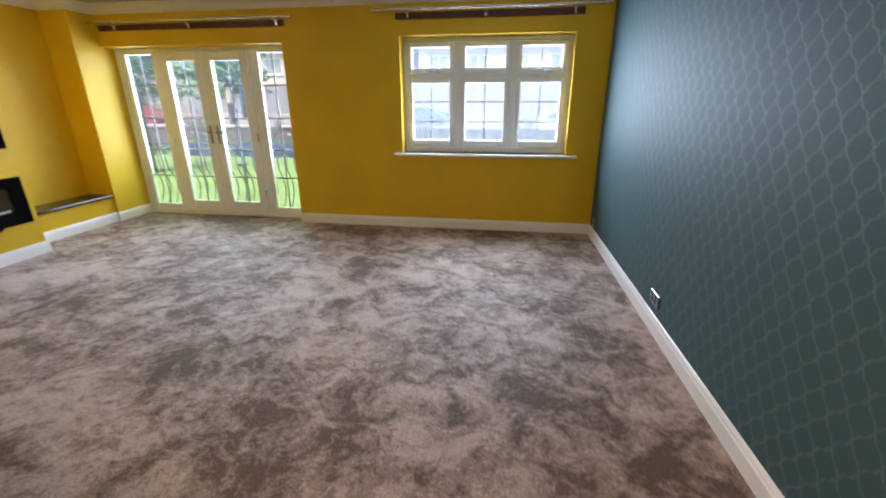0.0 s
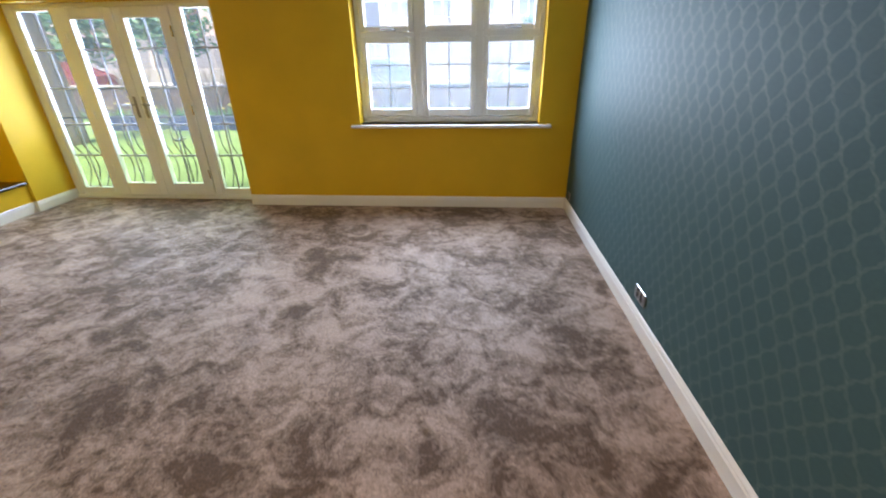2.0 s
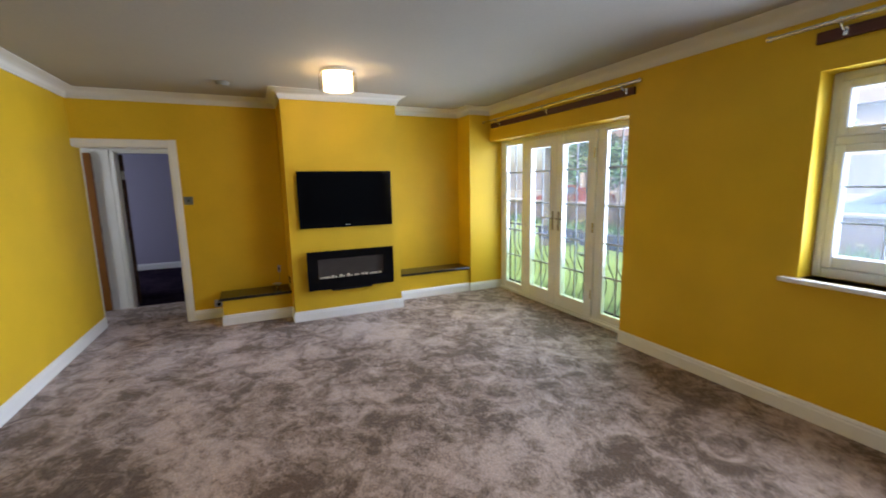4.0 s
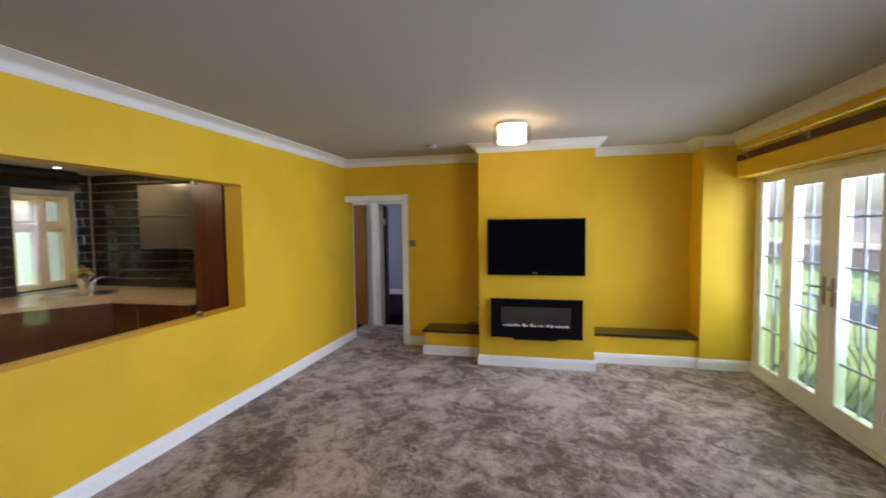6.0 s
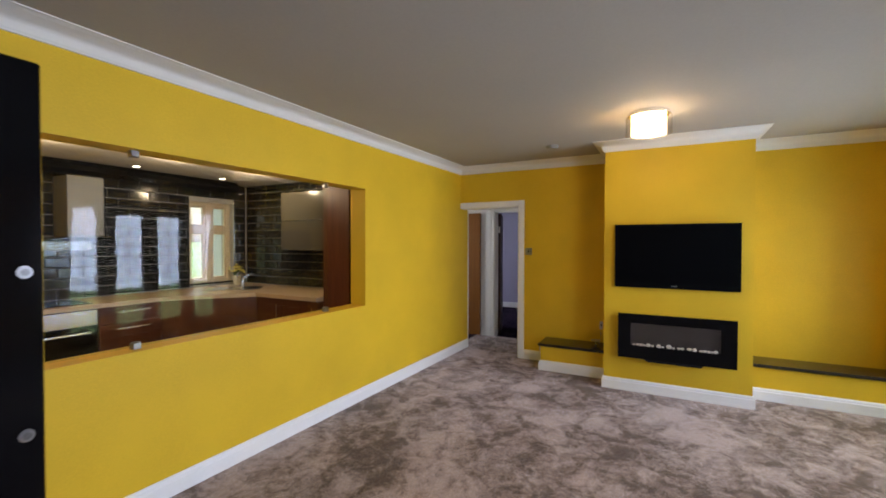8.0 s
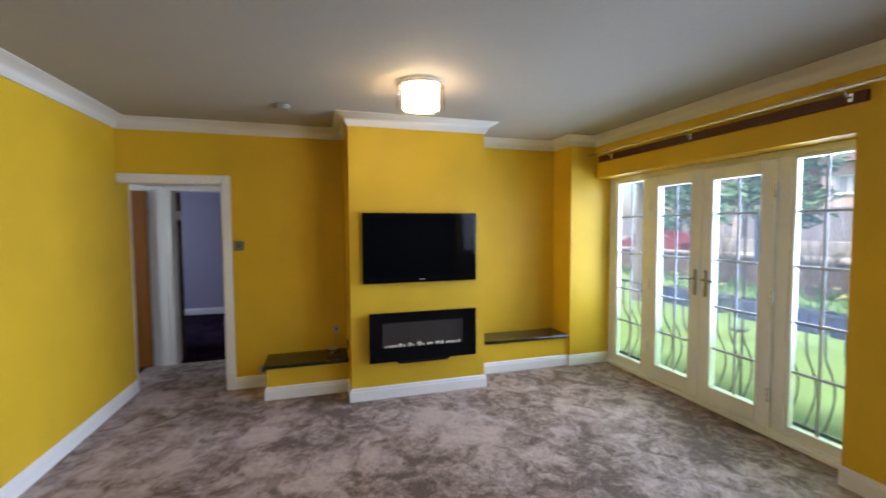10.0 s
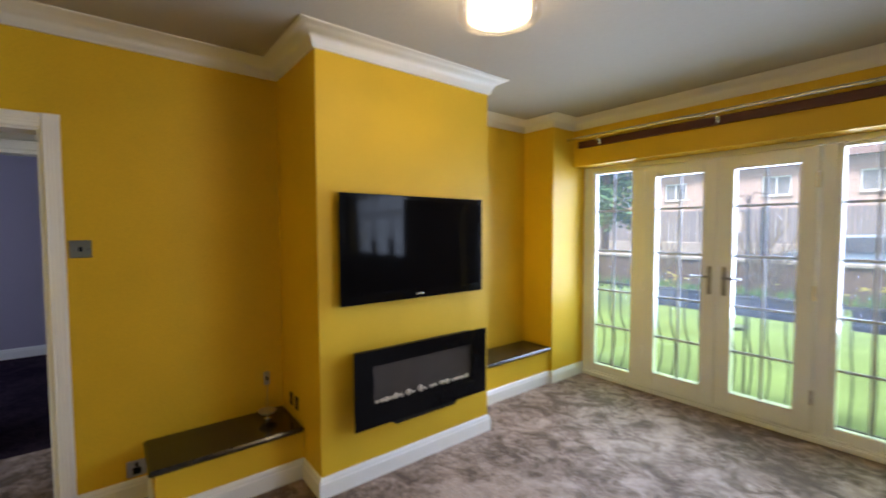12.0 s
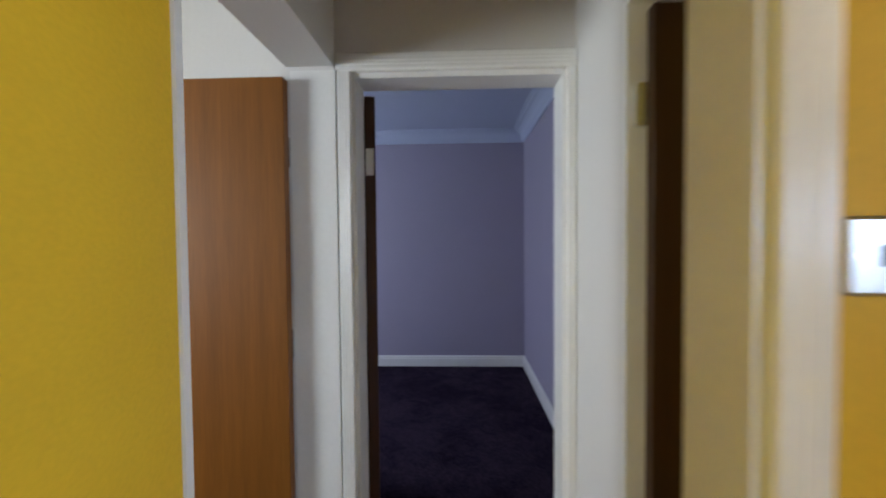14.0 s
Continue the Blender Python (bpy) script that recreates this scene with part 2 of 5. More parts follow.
BLACK = mat("black_gloss", (0.004, 0.004, 0.005), 0.1, 0, 0.2, 4, 50, 0, 0.25)
SCREEN = mat("screen_glass", (0.003, 0.003, 0.004), 0.06, 0, 0.1, 3, 50, 0, 0.5)
SCREEN.node_tree.nodes["Principled BSDF"].inputs["IOR"].default_value = 1.15
STUD = mat("dull_chrome_stud", (0.2, 0.2, 0.205), 0.42, 1.0, 0.15, 8, 120)
BLACK.node_tree.nodes["Principled BSDF"].inputs["IOR"].default_value = 1.3
PLATE = mat("satin_chrome_plate", (0.42, 0.43, 0.44), 0.3, 1.0, 0.12, 8, 120)
MATTBLACK = mat("black_plastic", (0.008, 0.008, 0.009), 0.45, 0, 0.2, 6, 90, 0, 0.15)
GRANITE = mat("dark_granite", (0.022, 0.018, 0.014), 0.16, 0, 0.6, 30, 220)
CHROME = mat("brushed_chrome", (0.76, 0.77, 0.76), 0.26, 1.0, 0.08, 8, 150)
STEEL = mat("dark_satin_steel", (0.3, 0.3, 0.31), 0.28, 1.0, 0.08, 8, 120)
DARKWOOD = wood("dark_walnut", (0.055, 0.012, 0.006), (0.125, 0.033, 0.016), 0.45, "x")
DOORWOOD = wood("orange_veneer", (0.17, 0.057, 0.006), (0.25, 0.09, 0.011), 0.45, "z")
DARKDOOR = wood("dark_door_veneer", (0.035, 0.012, 0.005), (0.06, 0.02, 0.008), 0.4, "z")
REDWOOD = wood("mahogany_veneer", (0.07, 0.02, 0.008), (0.13, 0.04, 0.016), 0.3, "z")
GLASS = glass("window_glass", (0.96, 0.97, 1.0), veil=0.007)
SHADEGLASS = glass("clear_glass", (1, 0.98, 0.95), 0.03)
# Stronger mix: the bright wash over this window is put into its glass.
VEILGLASS = glass("veiled_window_glass", (0.95, 0.97, 1.0), veil=0.04)
LEAD = mat("glazing_lead", (0.42, 0.47, 0.54), 0.4, 0, 0.1, 6, 60)
LILAC = mat("lilac_paint", (0.36, 0.33, 0.44), 0.6, 0, 0.03, 1.5, 90, 0.05)
PALEBLUE = mat("pale_blue_ceiling_paint", (0.5, 0.55, 0.72), 0.7, 0, 0.03, 1.5, 60)
PLUM = carpet_mat("plum_carpet", (0.026, 0.019, 0.034), (0.046, 0.035, 0.056), 0.0)
TEAL = mat("teal_paint", (0.1, 0.33, 0.42), 0.6, 0, 0.05, 2, 80)
TILEFLOOR = mat("cream_floor_tile", (0.6, 0.5, 0.36), 0.25, 0, 0.07, 2.5, 40)
GROUT = mat("grey_grout", (0.36, 0.34, 0.31), 0.85, 0, 0.1, 20, 200)
BLACKTILE = mat("black_glazed_tile", (0.012, 0.012, 0.012), 0.13, 0, 0.25, 6, 60, 0.02, 0.33)
WORKTOP = mat("pale_wood_worktop", (0.5, 0.36, 0.22), 0.35, 0, 0.12, 4, 30, 0, 0.5, 0, (1, 8, 8))
GREYDOOR = mat("grey_gloss_unit", (0.075, 0.068, 0.055), 0.22, 0, 0.03, 3, 60)


# ---- building helpers ----
def thing(name, x=0, y=0, z=0, label="", category="", group="", kind=""):
    ob = new(name)
    ob.location = (x, y, z)
    return tagged(ob, label, category, group, kind)


def mesh_of(name, bm, material):
    me = bpy.data.meshes.new(name)
    bmesh.ops.recalc_face_normals(bm, faces=bm.faces)
    bm.to_mesh(me)
    bm.free()
    me.materials.append(material)
    return me


def smooth(ob, angle=40):
    me = ob.data
    for p in me.polygons:
        p.use_smooth = True
    bm = bmesh.new()
    bm.from_mesh(me)
    for e in bm.edges:
        if len(e.link_faces) == 2 and e.calc_face_angle(0) > radians(angle):
            e.smooth = False
    bm.to_mesh(me)
    bm.free()
    return ob


def part(name, bm, material, parent=None, label="", soft=None):
    """One mesh object, built in world metres, hung under parent."""
    ob = new(name, mesh_of(name, bm, material))
    if parent is not None:
        ob.parent = parent
        m = Matrix.Identity(4)
        p = parent
        while p is not None:
            m = m @ Matrix.Translation(-p.location)
            p = p.parent
        ob.data.transform(m)
    if soft:
        smooth(ob, soft)
    return tagged(ob, label)


def solo(name, bm, material, label, category, group="", kind="", soft=None):
    ob = part(name, bm, material)
    if soft:
        smooth(ob, soft)
    return tagged(ob, label, category, group, kind)


def box(bm, x0, x1, y0, y1, z0, z1, bevel=0.0, seg=1):
    vs = [bm.verts.new(c) for c in ((x0, y0, z0), (x1, y0, z0), (x1, y1, z0), (x0, y1, z0), (x0, y0, z1), (x1, y0, z1), (x1, y1, z1), (x0, y1, z1))]
    fs = [bm.faces.new([vs[i] for i in f]) for f in ((3, 2, 1, 0), (4, 5, 6, 7), (0, 1, 5, 4), (1, 2, 6, 5), (2, 3, 7, 6), (3, 0, 4, 7))]
    if bevel:
        es = {e for f in fs for e in f.edges}
        bmesh.ops.bevel(bm, geom=list(es), offset=bevel, segments=seg, profile=0.6, affect="EDGES")
    return bm


def boxes(*rows, bevel=0.0):
    bm = bmesh.new()
    for r in rows:
        b2 = bmesh.new()
        box(b2, *r, bevel=bevel)
        join(bm, b2)
    return bm


def join(bm, other, m=None):
    if m is not None:
        other.transform(m)
    me = bpy.data.meshes.new("tmp")
    other.to_mesh(me)
    other.free()
    bm.from_mesh(me)
    bpy.data.meshes.remove(me)
    return bm


def cyl(x, y, z, r, h, axis="z", seg=24, r2=None, bevel=0.0, bm=None):
    """A cylinder or cone from its base centre along an axis."""
    b2 = bmesh.new()
    bmesh.ops.create_cone(b2, cap_ends=True, segments=seg, radius1=r, radius2=r if r2 is None else r2, depth=h)
    if bevel:
        bmesh.ops.bevel(b2, geom=[e for e in b2.edges if len(e.link_faces) == 2 and e.calc_face_angle() > 1], offset=bevel, segments=2, affect="EDGES")
    b2.transform(Matrix.Translation((0, 0, h / 2)))
    turn = {"z": Matrix.Identity(4), "x": Matrix.Rotation(radians(90), 4, "Y"), "y": Matrix.Rotation(radians(-90), 4, "X")}[axis]
    b2.transform(Matrix.Translation((x, y, z)) @ turn)
    return join(bm if bm is not None else bmesh.new(), b2)


def tube(points, r, seg=8, bm=None):
    """A round bar along a line of points."""
    bm = bm if bm is not None else bmesh.new()
    pts = [Vector(p) for p in points]
    rings = []
    for i, p in enumerate(pts):
        d = (pts[min(i + 1, len(pts) - 1)] - pts[max(i - 1, 0)]).normalized()
        a = d.cross(Vector((0.3, 0.2, 1)) if abs(d.z) < 0.9 else Vector((1, 0.2, 0))).normalized()
        b = d.cross(a)
        rings.append([bm.verts.new(p + r * (math.cos(t) * a + math.sin(t) * b)) for t in (2 * math.pi * k / seg for k in range(seg))])
    for u, v in zip(rings, rings[1:]):
        for k in range(seg):
            bm.faces.new((u[k], u[(k + 1) % seg], v[(k + 1) % seg], v[k]))
    bm.faces.new(rings[0][::-1])
    bm.faces.new(rings[-1])
    return bm


def wall_grid(us, zs, d0, d1, holes, to_world):
    """A wall with real openings: cuts along u and z, thickness d0..d1, holes as (u0, u1, z0, z1)."""
    bm = bmesh.new()
    cache = {}

    def vert(u, d, z):
        key = (round(u, 4), round(d, 4), round(z, 4))
        if key not in cache:
            cache[key] = bm.verts.new(to_world(u, d, z))
        return cache[key]

    us = sorted(set(us) | {h[k] for h in holes for k in (0, 1)})
    zs = sorted(set(zs) | {h[k] for h in holes for k in (2, 3)})

    def solid(i, j):
        if not (0 <= i < len(us) - 1 and 0 <= j < len(zs) - 1):
            return False
        u, z = (us[i] + us[i + 1]) / 2, (zs[j] + zs[j + 1]) / 2
        return not any(h[0] < u < h[1] and h[2] < z < h[3] for h in holes)

    for i in range(len(us) - 1):
        for j in range(len(zs) - 1):
            if not solid(i, j):
                continue
            u0, u1, z0, z1 = us[i], us[i + 1], zs[j], zs[j + 1]
            for d in (d0, d1):
                bm.faces.new([vert(u0, d, z0), vert(u1, d, z0), vert(u1, d, z1), vert(u0, d, z1)])
            for di, dj, a, b in ((-1, 0, (u0, z0), (u0, z1)), (1, 0, (u1, z0), (u1, z1)), (0, -1, (u0, z0), (u1, z0)), (0, 1, (u0, z1), (u1, z1))):
                if not solid(i + di, j + dj):
                    bm.faces.new([vert(a[0], d0, a[1]), vert(b[0], d0, b[1]), vert(b[0], d1, b[1]), vert(a[0], d1, a[1])])
    return bm


def sweep(path, profile, bm=None):
    """Run a moulding along a wall line; the room lies to the right of the way. Profile: (inwards, height)."""
    bm = bm if bm is not None else bmesh.new()
    pts = [Vector((p[0], p[1])) for p in path]
    rings = []
    for i, p in enumerate(pts):
        ns = []
        for a, b in ((i - 1, i), (i, i + 1)):
            if 0 <= a and b < len(pts):
                d = (pts[b] - pts[a]).normalized()
                ns.append(Vector((d.y, -d.x)))
        n = ns[0] if len(ns) == 1 else (ns[0] + ns[1]) / (1 + ns[0].dot(ns[1]))
        rings.append([bm.verts.new((p.x + n.x * o, p.y + n.y * o, z)) for o, z in profile])
    k = len(profile)
    for u, v in zip(rings, rings[1:]):
        for a in range(k):
            bm.faces.new((u[a], u[(a + 1) % k], v[(a + 1) % k], v[a]))
    bm.faces.new(rings[0])
    bm.faces.new(rings[-1][::-1])
    return bm


def ys(x):
    """The partition to the kitchen stands slightly askew."""
    return 0.09 + 0.0193 * (-0.637 - x)


def xe(y):
    """The papered wall runs slightly out of square."""
    return 1.10 - 0.02 * (y - 1.2)


# ---- plan ----
W, E, N, H = -5.05, 1.10, 4.70, 2.45
CBX, CB0, CB1 = -4.43, 2.065, 3.29
PIER, PIER0 = -4.705, 4.395
FD0, FD1, FDH = -4.705, -2.42, 2.02
WN0, WN1, WNB, WNT = -1.10, 0.69, 0.865, 2.06
HX0, HX1, HZ0, HZ1 = -3.06, -0.79, 0.865, 1.95
ENDX = -0.637
SOUTH = -3.1
LOBX = -6.03

# floors and ceilings
solo("floor", boxes((W - 0.12, E + 0.2, -0.02, N + 0.02, -0.12, 0.0), (FD0, FD1, N + 0.02, 4.96, -0.12, 0.0), (ENDX, E + 0.2, SOUTH, -0.02, -0.12, 0.0), (LOBX - 0.02, W - 0.12, 0.0, 1.15, -0.12, 0.0)),
     CARPET, "taupe plush carpet with brushed pile marks", "carpet", kind="structure")
solo("ceiling", boxes((LOBX - 0.1, E + 0.2, SOUTH, N + 0.3, H, H + 0.15)), CEILING, "white ceiling with faint stipple, its dimness put into a grey colour", "ceiling", kind="structure")

# outer walls
solo("wall_north", wall_grid([W - 0.2, xe(N)], [-0.6, H], N, 5.0, [(FD0, FD1, -0.3, FDH), (WN0, WN1, WNB, WNT)], lambda u, d, z: (u, d, z)), YELLOW, "yellow painted wall pierced by window and garden doors", "wall", kind="structure")
solo("wall_east", wall_grid([SOUTH - 0.2, 5.0], [-0.6, H], 0, 0.25, [], lambda u, d, z: (xe(u) + d, u, z)), PAPER, "slate green wallpaper with silvery ogee trellis", "wall", kind="structure")
solo("wall_west", wall_grid([0.02, PIER0 + 0.32], [0.0, H], W, W - 0.12, [(0.02, 0.987, 0.0, 1.931)], lambda u, d, z: (d, u, z)), YELLOW, "yellow painted wall with doorway to a lobby", "wall", kind="structure")
solo("chimney_breast", boxes((W + 0.001, CBX, CB0, CB1, 0.0, H)), YELLOW, "yellow painted chimney breast", "chimney breast", kind="structure")
solo("wall_pier", boxes((W + 0.001, PIER, PIER0, N + 0.001, 0.0, H)), YELLOW, "yellow painted wall pier beside garden doors", "wall", kind="structure")
solo("wall_partition", wall_grid([-5.26, ENDX], [0.0, H], 0.0, -0.175, [(HX0, HX1, HZ0, HZ1)], lambda u, d, z: (u, ys(u) + d, z)), YELLOW, "yellow painted partition with a glazed serving hatch", "wall", kind="structure")
solo("wall_hall", wall_grid([SOUTH, ys(ENDX) - 0.175], [0.0, H], ENDX, ENDX - 0.1, [(-1.1, ys(ENDX) - 0.176, 0.0, 1.89)], lambda u, d, z: (d, u, z)), YELLOW, "yellow painted wall with opening to kitchen", "wall", kind="structure")
solo("wall_south", boxes((ENDX - 0.1, E, SOUTH - 0.2, SOUTH, -0.1, H)), YELLOW, "yellow painted wall", "wall", kind="structure")

# coving and skirting
COVEP = [(0, 2.355), (0.012, 2.355), (0.016, 2.366), (0.02, 2.37), (0.027, 2.394), (0.042, 2.415), (0.065, 2.431), (0.088, 2.437), (0.092, 2.443), (0.105, 2.445), (0.105, 2.452), (0, 2.452)]
cove_line = [(ENDX, SOUTH), (ENDX, ys(ENDX)), (W, ys(W)), (W, CB0), (CBX, CB0), (CBX, CB1), (W, CB1), (W, PIER0), (PIER, PIER0), (PIER, N), (xe(N), N), (xe(SOUTH), SOUTH)]
tagged(part("coving", sweep(cove_line, COVEP), COVE, soft=50), "white plaster coving round the ceiling", "coving", kind="structure")
SKIRT = [(0, 0), (0.018, 0), (0.018, 0.08), (0.0135, 0.089), (0.0135, 0.098), (0.008, 0.109), (0.004, 0.113), (0, 0.113)]
LEDX, BENX = -4.69, -4.735
for line in ([(-0.79, ys(-0.79)), (-5.26, ys(-5.26))],
             [(W, 1.054), (W, 1.355), (LEDX, 1.355), (LEDX, CB0), (CBX, CB0), (CBX, CB1), (BENX, CB1), (BENX, PIER0), (PIER, PIER0), (PIER, 4.885)],
             [(FD1, N), (xe(N), N), (xe(SOUTH), SOUTH)], [(ENDX, SOUTH), (ENDX, -1.1)]):
    solo("baseboard", sweep(line, SKIRT), GLOSS, "white gloss skirting board with moulded top", "baseboard", kind="structure")

# ---- french doors ----
def handle_lever(parent, x, y, z, way):
    h = part("handle", boxes((x - 0.014, x + 0.014, y - 0.012, y, z - 0.11, z + 0.11), bevel=0.004), STEEL, parent, "steel lever handle")
    part("lever", tube([(x, y - 0.012, z + 0.03), (x, y - 0.05, z + 0.03), (x + way * 0.02, y - 0.055, z + 0.03), (x + way * 0.12, y - 0.055, z + 0.028)], 0.009), STEEL, h)
    part("keyhole", cyl(x, y - 0.02, z - 0.055, 0.011, 0.01, "y"), STEEL, h)


def glazed(parent, x0, x1, z0, z1, y, bars_z, bars_x, wide=0.009, pane=None):
    """One sealed pane with its lead-look bars."""
    part("pane", boxes((x0 - 0.008, x1 + 0.008, y - 0.003, y + 0.003, z0 - 0.008, z1 + 0.008)), pane or GLASS, parent).visible_shadow = False
    for z in bars_z:
        part("glazing_bar", boxes((x0, x1, y - 0.008, y + 0.008, z - wide, z + wide), bevel=0.003), LEAD, parent)
    for x in bars_x:
        part("glazing_bar", boxes((x - wide, x + wide, y - 0.0065, y + 0.0065, z0, z1), bevel=0.003), LEAD, parent)


def ring(x0, x1, z0, z1, w, y0, y1, wb=None, wt=None, bevel=0.006):
    """A rectangular frame: four rails butted end to end."""
    wb, wt = wb or w, wt or w
    return boxes((x0, x0 + w, y0, y1, z0, z1), (x1 - w, x1, y0, y1, z0, z1), (x0 + w, x1 - w, y0, y1, z0, z0 + wb), (x0 + w, x1 - w, y0, y1, z1 - wt, z1), bevel=bevel)


FY = 4.885
fd = thing("door_1", -3.58, FY, 0, "white double garden doors with side lights and glazing bars", "door", kind="structure")
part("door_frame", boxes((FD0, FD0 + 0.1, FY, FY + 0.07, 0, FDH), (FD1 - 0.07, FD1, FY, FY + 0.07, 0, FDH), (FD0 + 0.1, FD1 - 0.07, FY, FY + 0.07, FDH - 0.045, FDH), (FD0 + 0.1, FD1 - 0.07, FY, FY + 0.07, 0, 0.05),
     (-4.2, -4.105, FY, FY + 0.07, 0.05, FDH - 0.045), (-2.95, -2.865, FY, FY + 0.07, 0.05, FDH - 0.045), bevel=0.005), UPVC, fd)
BZ = [0.50, 0.845, 1.225, 1.598]
for gx0, gx1 in ((FD0 + 0.1, -4.2), (-2.865, FD1 - 0.07)):
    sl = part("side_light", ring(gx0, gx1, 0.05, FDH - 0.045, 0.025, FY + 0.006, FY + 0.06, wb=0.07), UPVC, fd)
    glazed(sl, gx0 + 0.025, gx1 - 0.025, 0.12, FDH - 0.07, FY + 0.035, BZ, [(gx0 + gx1) / 2])
for gx0, gx1, way, hx in ((-4.103, -3.536, -1, -3.58), (-3.532, -2.952, 1, -3.48)):
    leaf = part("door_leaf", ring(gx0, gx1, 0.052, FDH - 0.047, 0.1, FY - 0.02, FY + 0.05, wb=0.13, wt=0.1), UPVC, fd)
    glazed(leaf, gx0 + 0.1, gx1 - 0.1, 0.182, FDH - 0.147, FY + 0.015, BZ, [(gx0 + gx1) / 2])
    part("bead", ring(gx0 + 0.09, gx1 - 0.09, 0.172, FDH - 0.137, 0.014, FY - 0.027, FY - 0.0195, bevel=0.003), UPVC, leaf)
    handle_lever(leaf, hx, FY - 0.02, 1.03, way)
    ex = gx0 + 0.004 if way < 0 else gx1 - 0.004
    for z in (0.3, 1.0, 1.75) if way > 0 else (0.35, 0.95, 1.7):
        part("hinge", cyl(ex, FY - 0.026, z - 0.05, 0.011, 0.1), UPVC if way < 0 else CHROME, leaf)
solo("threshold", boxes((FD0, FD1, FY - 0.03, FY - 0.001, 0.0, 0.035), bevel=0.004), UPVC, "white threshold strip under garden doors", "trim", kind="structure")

# ---- window ----
WY = 4.845
wd = thing("window_1", -0.2, WY, WNB, "white three-light window with top openers", "window", kind="structure")
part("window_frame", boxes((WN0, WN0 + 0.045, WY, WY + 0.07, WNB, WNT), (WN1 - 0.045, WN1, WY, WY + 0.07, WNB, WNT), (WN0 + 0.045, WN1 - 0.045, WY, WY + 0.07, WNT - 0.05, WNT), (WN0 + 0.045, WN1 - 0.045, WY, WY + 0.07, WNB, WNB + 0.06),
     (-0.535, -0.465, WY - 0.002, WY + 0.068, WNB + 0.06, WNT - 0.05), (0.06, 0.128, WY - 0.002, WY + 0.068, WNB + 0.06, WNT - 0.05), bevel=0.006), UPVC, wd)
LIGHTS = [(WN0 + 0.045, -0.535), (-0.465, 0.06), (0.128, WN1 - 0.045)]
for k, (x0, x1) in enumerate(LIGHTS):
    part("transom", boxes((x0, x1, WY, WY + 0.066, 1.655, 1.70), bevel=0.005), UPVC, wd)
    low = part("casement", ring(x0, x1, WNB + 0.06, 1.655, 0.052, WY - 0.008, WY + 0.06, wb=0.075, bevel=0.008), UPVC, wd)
    glazed(low, x0 + 0.052, x1 - 0.052, WNB + 0.135, 1.603, WY + 0.03, [1.20, 1.41], [(x0 + x1) / 2], 0.006, VEILGLASS)
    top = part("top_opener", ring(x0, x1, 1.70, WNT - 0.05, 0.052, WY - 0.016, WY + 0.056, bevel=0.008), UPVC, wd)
    glazed(top, x0 + 0.052, x1 - 0.052, 1.752, WNT - 0.102, WY + 0.03, [], [(x0 + x1) / 2], 0.006, VEILGLASS)
    if k != 1:
        hx = (x0 + x1) / 2 + 0.04
        h = part("handle", boxes((hx - 0.05, hx + 0.05, WY - 0.03, WY - 0.016, 1.712, 1.73), bevel=0.003), STUD, top, "dark steel window handle")
        part("lever", tube([(hx + 0.03, WY - 0.03, 1.722), (hx + 0.025, WY - 0.05, 1.722), (hx - 0.09, WY - 0.052, 1.719)], 0.007), STUD, h)
solo("window_sill", boxes((WN0 - 0.085, WN1 + 0.115, 4.645, N + 0.003, WNB - 0.027, WNB), (WN0 + 0.002, WN1 - 0.002, N + 0.003, WY, WNB - 0.027, WNB + 0.0), bevel=0.004), GLOSS, "white gloss window board", "window sill", kind="structure")


# ---- curtain rods ----
def curtain_rod(x0, x1, b0, b1, z, mids):
    t = thing("curtain_rod", (x0 + x1) / 2, N, z, "steel curtain rod on a dark reddish-brown wooden batten", "curtain rod", "curtain rods")
    part("batten", boxes((b0, b1, N - 0.024, N, z - 0.063, z - 0.001), bevel=0.003), DARKWOOD, t, "dark reddish-brown batten")
    part("rod", cyl(x0, N - 0.085, z + 0.018, 0.0125, x1 - x0, "x", 16), CHROME, t)
    for x, s in ((x0, -1), (x1, 1)):
        part("finial", cyl(x - (0.03 if s < 0 else 0), N - 0.085, z + 0.018, 0.018, 0.03, "x", 16, bevel=0.004), CHROME, t)
    for x in mids:
        b = part("bracket", boxes((x - 0.011, x + 0.011, N - 0.028, N - 0.024, z - 0.052, z - 0.003), bevel=0.002), CHROME, t, "chrome bracket")
        part("arm", tube([(x, N - 0.026, z - 0.03), (x, N - 0.055, z - 0.026), (x, N - 0.083, z + 0.004)], 0.0065), CHROME, b)
        part("saddle", cyl(x - 0.008, N - 0.085, z + 0.018, 0.018, 0.016, "x", 16), CHROME, b)


curtain_rod(-4.70, -2.27, -4.64, -2.365, 2.243, (-4.42, -3.49, -2.44))
curtain_rod(-1.32, 0.95, -1.13, 0.75, 2.27, (-1.0, -0.2, 0.66))

# ---- television, fire and lamp ----
tv = thing("television", CBX, 2.68, 1.33, "flat black television on the chimney breast", "television")
part("bracket", boxes((CBX, CBX + 0.008, 2.45, 2.9, 1.2, 1.45)), MATTBLACK, tv)
part("casing", boxes((CBX + 0.008, CBX + 0.034, 2.178, 3.182, 1.03, 1.62), bevel=0.01), MATTBLACK, tv)
part("bezel", wall_grid([2.168, 3.192], [1.022, 1.629], CBX + 0.032, CBX + 0.048, [(2.195, 3.165, 1.075, 1.602)], lambda u, d, z: (d, u, z)), BLACK, tv, "glossy black bezel")
part("screen", boxes((CBX + 0.034, CBX + 0.043, 2.195, 3.165, 1.075, 1.602)), SCREEN, tv, "dark reflecting screen")
